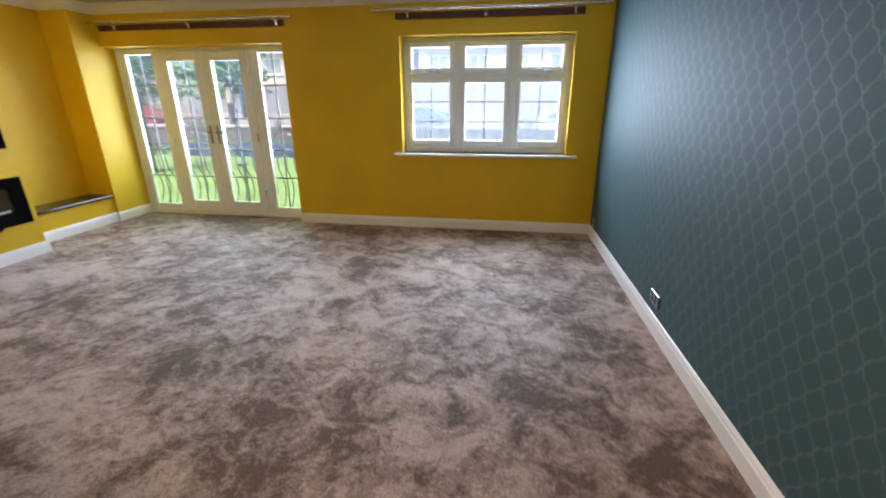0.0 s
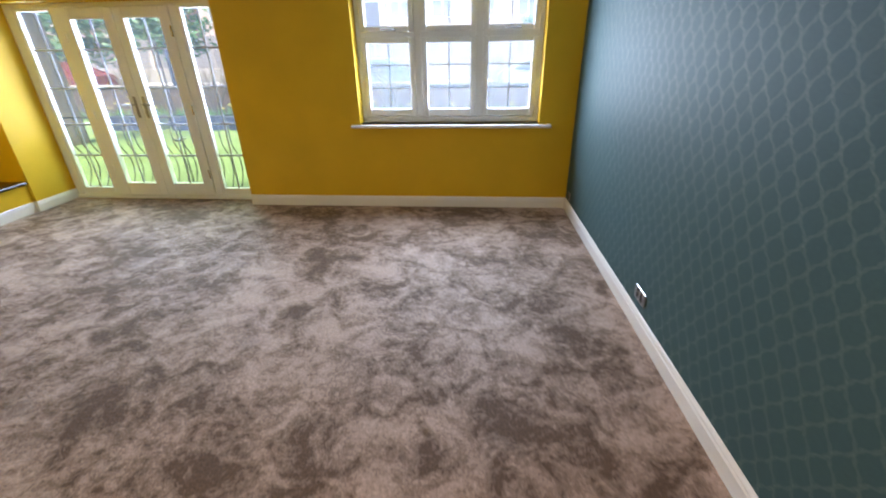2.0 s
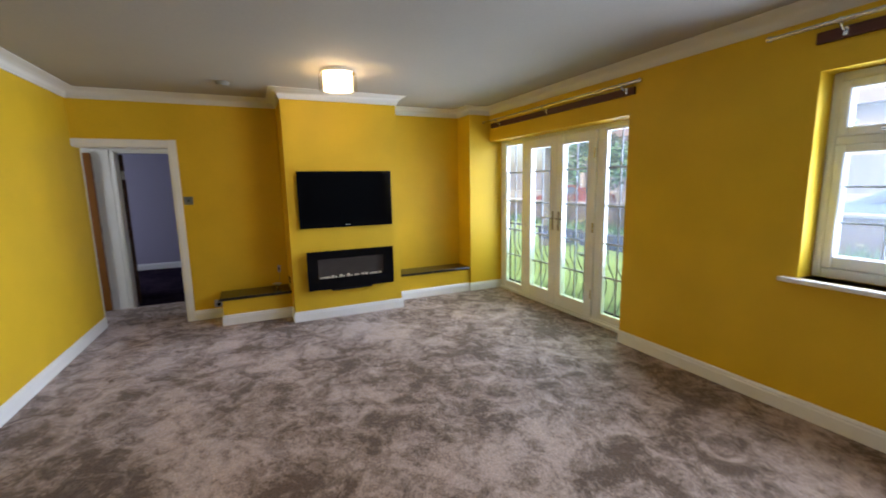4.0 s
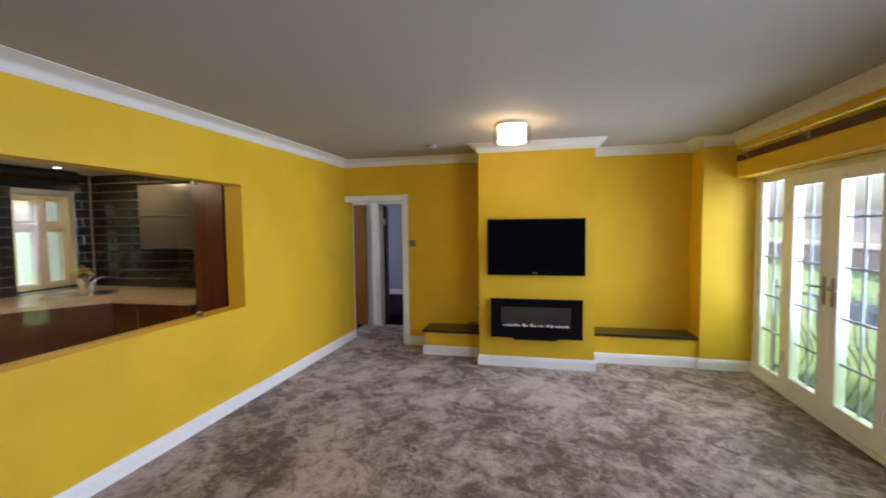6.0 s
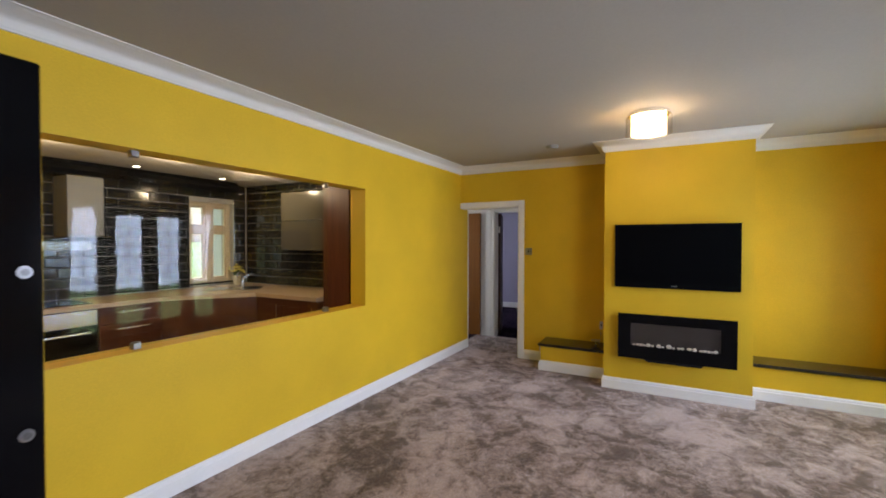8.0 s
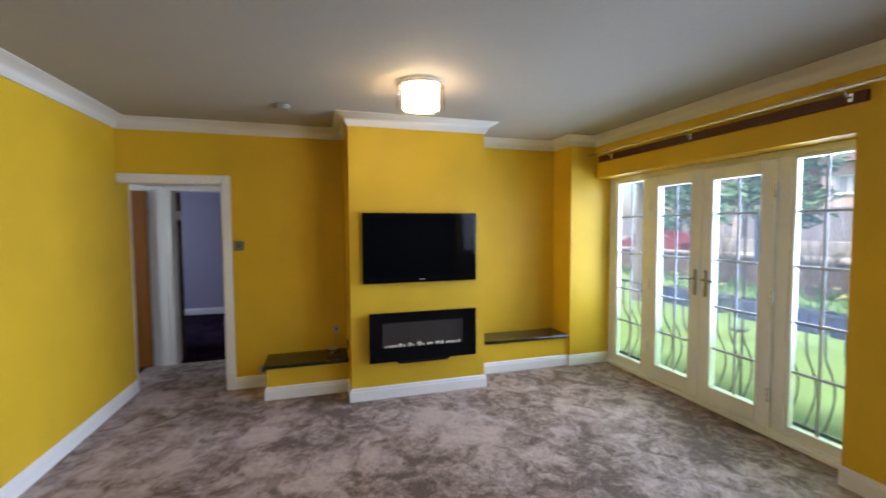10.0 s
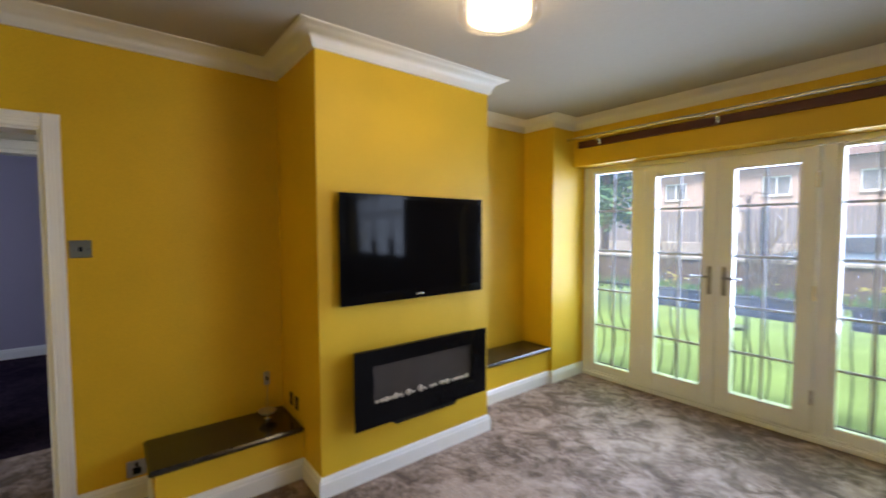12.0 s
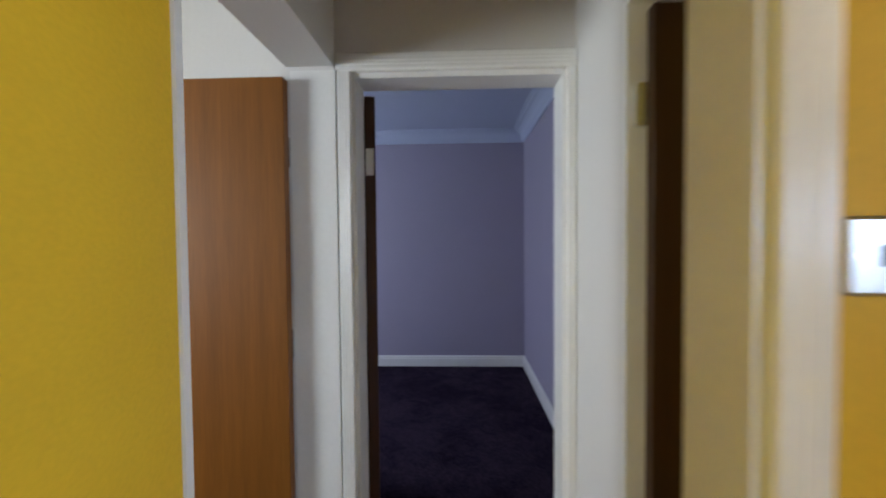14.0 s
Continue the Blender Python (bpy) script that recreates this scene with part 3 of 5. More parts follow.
part("badge", boxes((CBX + 0.048, CBX + 0.049, 2.655, 2.668, 1.043, 1.054), (CBX + 0.048, CBX + 0.049, 2.673, 2.705, 1.044, 1.053)), CHROME, tv, "small pale maker's mark")

fire = thing("electric_fire", CBX, 2.7, 0.34, "black glass wall-mounted electric fire with white pebbles", "fireplace")
FX = CBX + 0.115
part("body", boxes((CBX, FX - 0.046, 2.255, 3.11, 0.385, 0.75), bevel=0.006), MATTBLACK, fire)
part("glass_front", wall_grid([2.207, 3.163], [0.354, 0.778], FX - 0.006, FX + 0.004, [(2.318, 3.045, 0.474, 0.69)], lambda u, d, z: (d, u, z)), BLACK, fire, "black glass surround")
FIREBACK = mat("fire_back_panel", (0.02, 0.016, 0.019), 0.5, 0, 0.25, 12, 90)
part("back_panel", boxes((FX - 0.045, FX - 0.03, 2.318, 3.045, 0.474, 0.69)), FIREBACK, fire)
part("pane", boxes((FX - 0.004, FX - 0.001, 2.319, 3.044, 0.475, 0.689)), SHADEGLASS, fire)
PEBBLE = mat("white_pebble", (0.75, 0.73, 0.68), 0.6, 0, 0.1, 30, 90)
rng = random.Random(4)
y = 2.34
while y < 3.015:
    r = rng.uniform(0.008, 0.019)
    b2 = bmesh.new()
    bmesh.ops.create_icosphere(b2, subdivisions=2, radius=r)
    for v in b2.verts:
        v.co *= 1 + 0.25 * noise.noise(v.co * 40 + Vector((y * 9, 0, 0)))
    b2.transform(Matrix.Translation((FX - 0.017, y + r, 0.475 + r * 0.72)) @ Matrix.Diagonal((0.6, 1.25, rng.uniform(0.7, 1.2), 1)))
    part("pebble", b2, PEBBLE, fire, soft=60)
    y += r * 2.3 + rng.choice((0, 0.004, 0.02))
tray = bmesh.new()
prof = [(2.435, 0.355), (2.92, 0.355), (2.895, 0.331), (2.46, 0.331)]
fr = [[tray.verts.new((xx, a, c)) for a, c in prof] for xx in (CBX + 0.02, FX)]
tray.faces.new(fr[0][::-1]), tray.faces.new(fr[1])
for k in range(4):
    tray.faces.new((fr[0][k], fr[0][(k + 1) % 4], fr[1][(k + 1) % 4], fr[1][k]))
part("control_tray", tray, MATTBLACK, fire)

LX, LY = -3.54, 2.48
cl = thing("ceiling_lamp", LX, LY, H, "lit flush ceiling lamp with clear outer shade and beaded drum", "lamp")
part("base_plate", cyl(LX, LY, H - 0.03, 0.15, 0.03, bevel=0.006), CHROME, cl, soft=40)


def drum(r0, r1, z0, z1, seg=48):
    bm = bmesh.new()
    rings = [[bm.verts.new((LX + r * math.cos(2 * math.pi * k / seg), LY + r * math.sin(2 * math.pi * k / seg), z)) for k in range(seg)] for r, z in ((r0, z0), (r1, z0), (r1, z1), (r0, z1))]
    for a in range(4):
        u, v = rings[a], rings[(a + 1) % 4]
        for k in range(seg):
            bm.faces.new((u[k], u[(k + 1) % seg], v[(k + 1) % seg], v[k]))
    return bm


BEAD = glow("lit_beads", (1, 0.86, 0.62), 2.2)
part("outer_shade", drum(0.159, 0.161, H - 0.165, H - 0.035), SHADEGLASS, cl, "clear glass outer shade").visible_shadow = False
for rz, rr in ((H - 0.037, 0.002), (H - 0.165, 0.002)):
    part("rim", drum(0.158, 0.162, rz - rr, rz + rr), SHADEGLASS, cl)
beads = bmesh.new()
for k in range(40):
    a = 2 * math.pi * k / 40
    for j in range(8):
        b2 = bmesh.new()
        bmesh.ops.create_icosphere(b2, subdivisions=1, radius=0.006)
        join(beads, b2, Matrix.Translation((LX + 0.118 * math.cos(a), LY + 0.118 * math.sin(a), H - 0.045 - j * 0.0168)))
bo = part("bead_curtain", beads, BEAD, cl, "warm lit strings of glass beads", soft=60)
tagged(bo, kind="stuff")
part("diffuser", drum(0.0, 0.112, H - 0.165, H - 0.035), glow("lit_diffuser", (1, 0.88, 0.66), 3.2), cl, "glowing frosted drum").visible_shadow = False

ALARM = mat("grey_plastic", (0.25, 0.24, 0.22), 0.4, 0, 0.05, 8, 60)
sd = thing("smoke_alarm", -4.315, 1.565, H, "grey round smoke alarm on the ceiling", "smoke alarm")
part("base", cyl(-4.315, 1.565, H - 0.012, 0.066, 0.012, bevel=0.003), ALARM, sd, soft=40)
part("cover", cyl(-4.315, 1.565, H - 0.03, 0.05, 0.018, r2=0.062, bevel=0.005), ALARM, sd, soft=40)


# ---- alcove ledges ----
def ledge(y0, y1, xf, z, label):
    t = thing("alcove_ledge", xf, (y0 + y1) / 2, 0, label, "ledge", "alcove ledges")
    part("plinth", boxes((W + 0.001, xf, y0, y1 - 0.001, 0, z - 0.032)), YELLOW, t, "yellow painted plinth")
    part("slab", boxes((W + 0.001, xf + 0.03, y0 - (0.03 if y0 < 2 else -0.001), y1 - 0.002, z - 0.032, z), bevel=0.011), GRANITE, t, "dark polished slab")


ledge(1.355, CB0, LEDX, 0.305, "low yellow alcove ledge with dark stone top")
ledge(CB1, PIER0, BENX, 0.335, "long low yellow ledge with dark stone top")


# ---- electrics ----
def socket(name, x, y, z, face, w, label, cat, group="", rockers=1, pins=False):
    """A chrome plate of width w on a wall; face: the way it looks."""
    t = thing(name, x, y, z, label, cat, group)
    n, s = {"E": ((1, 0), (0, 1)), "W": ((-1, 0), (0, -1)), "S": ((0, -1), (1, 0)), "N": ((0, 1), (-1, 0))}[face]

    def slab(a0, a1, z0, z1, d0, d1):
        px = sorted((x + s[0] * a0 + n[0] * d0, x + s[0] * a1 + n[0] * d1))
        py = sorted((y + s[1] * a0 + n[1] * d0, y + s[1] * a1 + n[1] * d1))
        return (px[0], px[1], py[0], py[1], z + z0, z + z1)

    part("plate", boxes(slab(-w / 2, w / 2, -0.043, 0.043, 0, 0.009), bevel=0.004), PLATE, t)
    for k in range(rockers):
        c = (k - (rockers - 1) / 2) * 0.06
        zz = 0.022 if pins else 0
        part("rocker", boxes(slab(c - 0.007, c + 0.007, zz - 0.012, zz + 0.012, 0.008, 0.014), bevel=0.002), MATTBLACK, t)
        if pins:
            part("outlet", boxes(slab(c - 0.018, c + 0.018, -0.03, 0.006, 0.0085, 0.0105), bevel=0.001), MATTBLACK, t)
    for c in (-w / 2 + 0.013, w / 2 - 0.013):
        part("screw", boxes(slab(c - 0.003, c + 0.003, -0.003, 0.003, 0.008, 0.0105)), CHROME, t)


socket("light_switch", W, 1.108, 1.342, "E", 0.086, "chrome light switch with black rocker", "switch")
socket("wall_socket", W, 1.295, 0.168, "E", 0.086, "chrome socket above the skirting beside the ledge", "socket", "wall sockets", 1, True)
socket("wall_socket", xe(2.6) - 0.002, 2.6, 0.215, "W", 0.146, "chrome double socket on green wallpaper", "socket", "wall sockets", 2, True)
socket("wall_socket", xe(4.55) - 0.002, 4.53, 0.178, "W", 0.086, "small chrome socket near the room corner", "socket", "wall sockets", 1, True)
for ox in (-4.885, -4.79):
    bo = thing("cable_outlet", ox, CB0, 0.4, "dark cable hole with worn surround on the chimney side", "outlet", "chimney outlets")
    part("plate", boxes((ox - 0.024, ox + 0.024, CB0 - 0.006, CB0, 0.36, 0.44), bevel=0.003), MATTBLACK, bo)
    part("insert", boxes((ox - 0.012, ox + 0.012, CB0 - 0.009, CB0 - 0.005, 0.38, 0.42), bevel=0.002), DARKWOOD, bo)
socket("cable_outlet", W, 1.965, 0.503, "E", 0.032, "small dark cable outlet in the wall", "outlet", "", 1)

# thin lead from the small outlet to the ledge
solo("cable", tube([(W + 0.012, 1.965, 0.495), (W + 0.022, 1.963, 0.44), (W + 0.024, 1.958, 0.36), (W + 0.035, 1.953, 0.3075), (W + 0.09, 1.94, 0.3075)], 0.0018, 6), ALARM, "thin pale cable hanging from the outlet to the ledge", "cable", soft=60)
# small stand on the ledge
sdx, sdy, sdz = -4.9, 1.925, 0.305
cb = thing("dish_stand", sdx, sdy, sdz, "small pale dish on a short clear stem, on the ledge", "dish")
DISH = mat("pale_brass_dish", (0.45, 0.38, 0.22), 0.35, 0.3, 0.1, 12, 60)
part("foot", cyl(sdx, sdy, sdz, 0.02, 0.008, bevel=0.002), CHROME, cb, soft=40)
part("stem", cyl(sdx, sdy, sdz + 0.008, 0.008, 0.03), CHROME, cb, soft=40)
part("dish", cyl(sdx, sdy, sdz + 0.038, 0.04, 0.016, r2=0.056, bevel=0.004), DISH, cb, soft=40)

# ---- living room doorway and lobby ----
def architrave(y0, y1, z0, z1, x, upright):
    """Fluted casing standing 18 mm proud of the wall at x."""
    bm = bmesh.new()
    lo, hi = (y0, y1) if upright else (z0, z1)
    w = hi - lo
    steps = [(0, 0), (0, 0.014), (0.1, 0.018), (0.22, 0.018), (0.27, 0.0168), (0.32, 0.018), (0.42, 0.018), (0.47, 0.0168), (0.52, 0.018), (0.62, 0.018), (0.67, 0.0168), (0.72, 0.018), (0.9, 0.018), (1, 0.012), (1, 0)]
    ends = (z0, z1) if upright else (y0, y1)
    rings = [[bm.verts.new((x + d, lo + f * w, e) if upright else (x + d, e, lo + f * w)) for f, d in steps] for e in ends]
    n = len(steps)
    for k in range(n):
        bm.faces.new((rings[0][k], rings[0][(k + 1) % n], rings[1][(k + 1) % n], rings[1][k]))
    bm.faces.new(rings[0]), bm.faces.new(rings[1][::-1])
    return bm


dr = thing("door_2", W, 0.6, 0, "white fluted door casing without a leaf", "door frame", kind="structure")
part("casing", architrave(0.985, 1.053, 0, 1.982, W, True), GLOSS, dr, "fluted white casing")
part("head_casing", architrave(ys(W) + 0.002, 0.984, 1.91, 1.98, W, False), GLOSS, dr, "white head casing")
part("lining", boxes((W - 0.135, W + 0.004, 0.97, 0.987, 0, 1.93), (W - 0.135, W + 0.004, ys(W) + 0.005, 0.97, 1.9, 1.93)), GLOSS, dr)

LOBW = mat("white_lobby_paint", (0.72, 0.7, 0.68), 0.5, 0, 0.03, 2, 90, 0.04)
# facing wall of the lobby with doorway to the back room
solo("wall_lobby_west", wall_grid([-0.6, 1.6], [0, H], LOBX, LOBX - 0.12, [(0.285, 1.018, 0, 1.935)], lambda u, d, z: (d, u, z)), LOBW, "white lobby wall with doorway", "wall", kind="structure")
solo("wall_lobby_north", wall_grid([LOBX, W - 0.12], [0, H], 1.052, 1.182, [(-5.61, -5.2, 0, 1.925)], lambda u, d, z: (u, d, z)), LOBW, "white lobby wall with doorway", "wall", kind="structure")
solo("wall_lobby_south", boxes((LOBX, -5.262, 0.06, 0.225, 1.955, H), (LOBX, LOBX + 0.012, 0.06, 0.225, 0, 1.955)), LOBW, "white lintel over side doorway", "wall", kind="structure")
d3 = thing("door_3", LOBX, 0.65, 0, "white door casing with a brown leaf opened inwards", "door", kind="structure")
part("casing", architrave(0.236, 0.284, 0, 1.935, LOBX, True), GLOSS, d3)
part("casing", architrave(1.0185, 1.051, 0, 1.935, LOBX, True), GLOSS, d3)
part("head_casing", architrave(0.235, 1.051, 1.936, 2.0, LOBX, False), GLOSS, d3)
part("lining", boxes((LOBX - 0.13, LOBX + 0.002, 0.2845, 0.296, 0, 1.93), (LOBX - 0.13, LOBX + 0.002, 1.007, 1.018, 0, 1.93), (LOBX - 0.13, LOBX + 0.002, 0.296, 1.007, 1.915, 1.934)), GLOSS, d3)
lb = boxes((-0.7, 0.0, 0.0, 0.04, 0.01, 1.9), bevel=0.003)
lb.transform(pose(LOBX - 0.13, 0.298, 0, 0, 0, 17))
leaf = part("door_leaf", lb, DARKDOOR, d3, "dark brown flush leaf")
part("strike_plate", boxes((LOBX - 0.125, LOBX - 0.12, 0.303, 0.332, 1.6, 1.7)), GLOSS, leaf)
d4 = thing("door_4", -5.66, 0.1, 0, "orange-brown flush door standing open in side doorway", "door", kind="structure")
leaf = part("door_leaf", boxes((LOBX + 0.022, LOBX + 0.062, -0.70, 0.068, 0.012, 1.905), bevel=0.002), DOORWOOD, d4, "orange-brown veneered leaf")
for z in (0.25, 1.0, 1.66):
    part("hinge", boxes((LOBX + 0.0121, LOBX + 0.03, 0.062, 0.074, z - 0.05, z + 0.05)), CHROME, leaf)
part("lining", boxes((LOBX + 0.001, LOBX + 0.018, 0.0745, 0.232, 0, 1.94), (-5.281, -5.262, 0.02, ys(-5.26) + 0.006, 0, 1.94)), GLOSS, d4)
d5 = thing("door_5", -5.5, 1.1, 0, "dark brown door opened into a teal room", "door", kind="structure")
part("lining", boxes((-5.61, -5.59, 1.049, 1.185, 0, 1.92), (-5.22, -5.2, 1.049, 1.185, 0, 1.92), (-5.59, -5.22, 1.049, 1.185, 1.905, 1.925)), GLOSS, d5)
leaf = part("door_leaf", boxes((-5.588, -5.55, 1.094, 1.75, 0.01, 1.89), bevel=0.002), DARKDOOR, d5, "dark brown flush leaf")
part("hinge", boxes((-5.589, -5.575, 1.066, 1.093, 1.62, 1.72)), CHROME, leaf)

# back room beyond the lobby
solo("floor_back_room", boxes((-9.2, LOBX - 0.02, -2.4, 1.5, -0.12, -0.004)), PLUM, "dark plum carpet", "carpet", kind="structure")
solo("wall_back_room", boxes((-9.3, -8.95, -2.4, 1.55, 0, 2.6), (-8.95, LOBX - 0.12, 1.33, 1.5, 0, 2.6)), LILAC, "lilac painted wall", "wall", kind="structure")
# Opening added out of view to let daylight into the back room.
solo("wall_back_room_south", wall_grid([-9.2, LOBX - 0.12], [0, 2.6], -2.4, -2.6, [(-8.1, -6.7, 0.9, 2.0)], lambda u, d, z: (u, d, z)), LILAC, "unseen lilac wall with a window opening added for daylight", "wall", kind="structure")
solo("ceiling_back_room", boxes((-9.3, LOBX - 0.1, -2.6, 1.55, H, H + 0.15)), PALEBLUE, "pale ceiling of back room", "ceiling", kind="structure")
solo("coving_back_room", sweep([(-8.95, -2.4), (-8.95, 1.33), (LOBX - 0.12, 1.33)], [(o * 1.2, 2.452 - (2.452 - z) * 1.25) for o, z in COVEP]), PALEBLUE, "pale coving of back room", "coving", kind="structure")
solo("baseboard", sweep([(-8.95, -2.4), (-8.95, 1.33), (LOBX - 0.12, 1.33)], SKIRT), GLOSS, "white gloss skirting board with moulded top", "baseboard", kind="structure")
socket("light_switch", -6.42, 1.33, 1.25, "S", 0.086, "chrome light switch on lilac wall", "switch")
# side room and teal room close the lobby round
solo("wall_side_room", boxes((-6.9, -6.75, -3.2, -0.0, 0, H), (-6.75, -6.15, -0.2, 0.05, 0, H), (-3.95, -3.85, -3.2, -0.1, 0, H)), LOBW, "white painted wall", "wall", kind="structure")
# Opening added out of view, where its lamp reaches the lobby jamb.
solo("wall_side_room_south", wall_grid([-6.9, -3.85], [0, H], -3.2, -3.35, [(-4.86, -3.98, 0.95, 2.05)], lambda u, d, z: (u, d, z)), LOBW, "unseen white wall with a window opening added for the lamp", "wall", kind="structure")
solo("floor_side_room", boxes((-6.9, -3.85, -3.3, -0.001, -0.12, -0.003)), PLUM, "dark carpet", "carpet", kind="structure")
solo("ceiling_side_room", boxes((-6.9, -3.85, -3.35, SOUTH - 0.001, H, H + 0.15), (-6.9, LOBX - 0.101, SOUTH, -0.0, H + 0.151, H + 0.2)), CEILING, "white ceiling with dimness put into its grey colour", "ceiling", kind="structure")
solo("wall_teal_room", boxes((-6.6, -6.45, 1.5, 3.2, 0, H), (-6.45, W - 0.12, 3.05, 3.2, 0, H), (-6.6, LOBX, 1.5, 1.6, 0, H)), TEAL, "teal painted wall", "wall", kind="structure")
solo("floor_teal_room", boxes((-6.6, W - 0.12, 1.15, 3.2, -0.12, -0.002)), TILEFLOOR, "pale floor", "floor", kind="structure")
solo("ceiling_teal_room", boxes((-6.6, LOBX - 0.101, 1.5, 3.2, H + 0.001, H + 0.15)), CEILING, "white ceiling with dimness put into its grey colour", "ceiling", kind="structure")

# ---- hatch glazing and black corner post ----
hg = thing("hatch_glass", -1.7, ys(-1.7), HZ0, "frameless glass screen held by steel clips over the hatch", "glass screen")
GX0, GX1 = -2.655, -0.8
gp = boxes((GX0, GX1, -0.085, -0.075, HZ0 + 0.012, HZ1 - 0.012))
for v in gp.verts:
    v.co.y += ys(v.co.x)
part("pane", gp, glass("hatch_glass_sheet", (0.93, 0.96, 0.95), 0.016, rim=0.35), hg).visible_shadow = False
for x in (-2.63, -1.197):
    for z in (HZ0 + 0.012, HZ1 - 0.014):
        part("clip", boxes((x - 0.022, x + 0.022, ys(x) - 0.1, ys(x) - 0.06, z - 0.024, z + 0.024), bevel=0.005), STEEL, hg, "brushed steel clip")
post = thing("corner_post", -0.72, 0.06, 0, "tall glossy black post with chrome studs at the wall end", "post")
PX0, PX1, PY0, PY1 = -0.785, ENDX + 0.012, ys(ENDX) - 0.1, ys(ENDX) + 0.022
part("column", boxes((PX0, PX1, ys(ENDX) + 0.003, PY1, 0, 2.25), (ENDX + 0.001, PX1, PY0, ys(ENDX) + 0.003, 0, 2.25), bevel=0.008), BLACK, post)
for z in (0.6, 1.32):
    st = part("stud", cyl(-0.72, PY1, z, 0.028, 0.012, "y", 24, bevel=0.004), STEEL, post, "round chrome stud", soft=40)
    part("cap", cyl(-0.72, PY1 + 0.012, z, 0.015, 0.006, "y", 20, bevel=0.002), STUD, st, soft=40)
    part("stud", cyl(PX1, ys(ENDX) - 0.05, z, 0.024, 0.012, "x", 24, bevel=0.004), STUD, post, "round chrome stud", soft=40)

# ---- kitchen ----
KW, KS, KE, KC = -3.75, -2.45, ENDX - 0.1, 2.2
KN = lambda x: ys(x) - 0.175
solo("floor_kitchen", boxes((KW - 0.1, ENDX, KS - 0.1, -0.04, -0.12, -0.006)), GROUT, "pale grout of kitchen floor", "floor", kind="structure")
solo("ceiling_kitchen", boxes((KW - 0.1, KE, KS - 0.1, KN(-1) - 0.0, KC, KC + 0.1)), CEILING, "white lowered kitchen ceiling with dimness put into its grey colour", "ceiling", kind="structure")
kwest = solo("wall_kitchen_west", boxes((KW - 0.1, KW, KS - 0.1, KN(KW) - 0.001, 0, KC)), GROUT, "wall clad in black glazed tiles", "wall", kind="structure")
KWIN = (-3.56, -2.98, 0.94, 1.95)
ksouth = solo("wall_kitchen_south", wall_grid([KW, KE], [0, KC], KS, KS - 0.25, [KWIN], lambda u, d, z: (u, d, z)), GROUT, "wall clad in black glazed tiles round a window", "wall", kind="structure")
kw = thing("window_2", -3.27, KS, 0.94, "cream framed kitchen window with top lights", "window", kind="structure")
CREAM = mat("cream_window_frame", (0.62, 0.5, 0.34), 0.4, 0, 0.06, 4, 50)
part("window_frame", ring(KWIN[0], KWIN[1], KWIN[2], KWIN[3], 0.04, KS - 0.14, KS - 0.07), CREAM, kw)
part("mullion", boxes((-3.31, -3.23, KS - 0.142, KS - 0.066, 0.98, 1.91), bevel=0.004), CREAM, kw)
for x0, x1 in ((-3.52, -3.31), (-3.23, -3.02)):
    part("transom", boxes((x0, x1, KS - 0.14, KS - 0.07, 1.58, 1.64), bevel=0.004), CREAM, kw)
    for z0, z1 in ((0.98, 1.58), (1.64, 1.91)):
        sash = part("sash", ring(x0, x1, z0, z1, 0.03, KS - 0.13, KS - 0.085), CREAM, kw)
        part("pane", boxes((x0 + 0.022, x1 - 0.022, KS - 0.11, KS - 0.106, z0 + 0.022, z1 - 0.022)), GLASS, sash).visible_shadow = False
solo("window_sill", boxes((KWIN[0] + 0.002, KWIN[1] - 0.002, KS - 0.068, KS + 0.004, 0.925, 0.945), bevel=0.003), BLACKTILE, "black tiled window sill", "window sill", kind="structure")
solo("pelmet", boxes((KW + 0.3, KE, KS + 0.011, KS + 0.32, KC - 0.13, KC - 0.004), bevel=0.04), BLACK, "black gloss pelmet under the kitchen ceiling", "pelmet")


def base_unit(x0, x1, y0, y1, face, label, drawers=False):
    """A floor unit with plinth, carcass, door front and bar handle; face: the side that opens."""
    t = thing("base_cabinet", (x0 + x1) / 2, (y0 + y1) / 2, 0, label, "cabinet", "kitchen units")
    if face == "N":
        part("body", boxes((x0, x1, y0, y1 - 0.02, 0.1, 0.86)), REDWOOD, t)
        part("plinth", boxes((x0, x1, y0, y1 - 0.07, 0, 0.1)), REDWOOD, t)
        fronts = [(0.115, 0.7), (0.705, 0.855)] if drawers else [(0.115, 0.855)]
        for z0, z1 in fronts:
            d = part("door", boxes((x0 + 0.003, x1 - 0.003, y1 - 0.02, y1, z0, z1), bevel=0.003), REDWOOD, t)
            if drawers:
                part("handle", tube([(x0 + 0.12, y1, z1 - 0.05), (x0 + 0.12, y1 + 0.028, z1 - 0.05), (x1 - 0.12, y1 + 0.028, z1 - 0.05), (x1 - 0.12, y1, z1 - 0.05)], 0.006), CHROME, d)
    else:
        part("body", boxes((x0, x1 - 0.02, y0, y1, 0.1, 0.86)), REDWOOD, t)
        part("plinth", boxes((x0, x1 - 0.07, y0, y1, 0, 0.1)), REDWOOD, t)
        d = part("door", boxes((x1 - 0.02, x1, y0 + 0.003, y1 - 0.003, 0.115, 0.855), bevel=0.003), REDWOOD, t)
        part("handle", tube([(x1, y1 - 0.06, 0.62), (x1 + 0.028, y1 - 0.06, 0.62), (x1 + 0.028, y1 - 0.06, 0.8), (x1, y1 - 0.06, 0.8)], 0.006), CHROME, d)


KF, KX = -1.87, -3.05
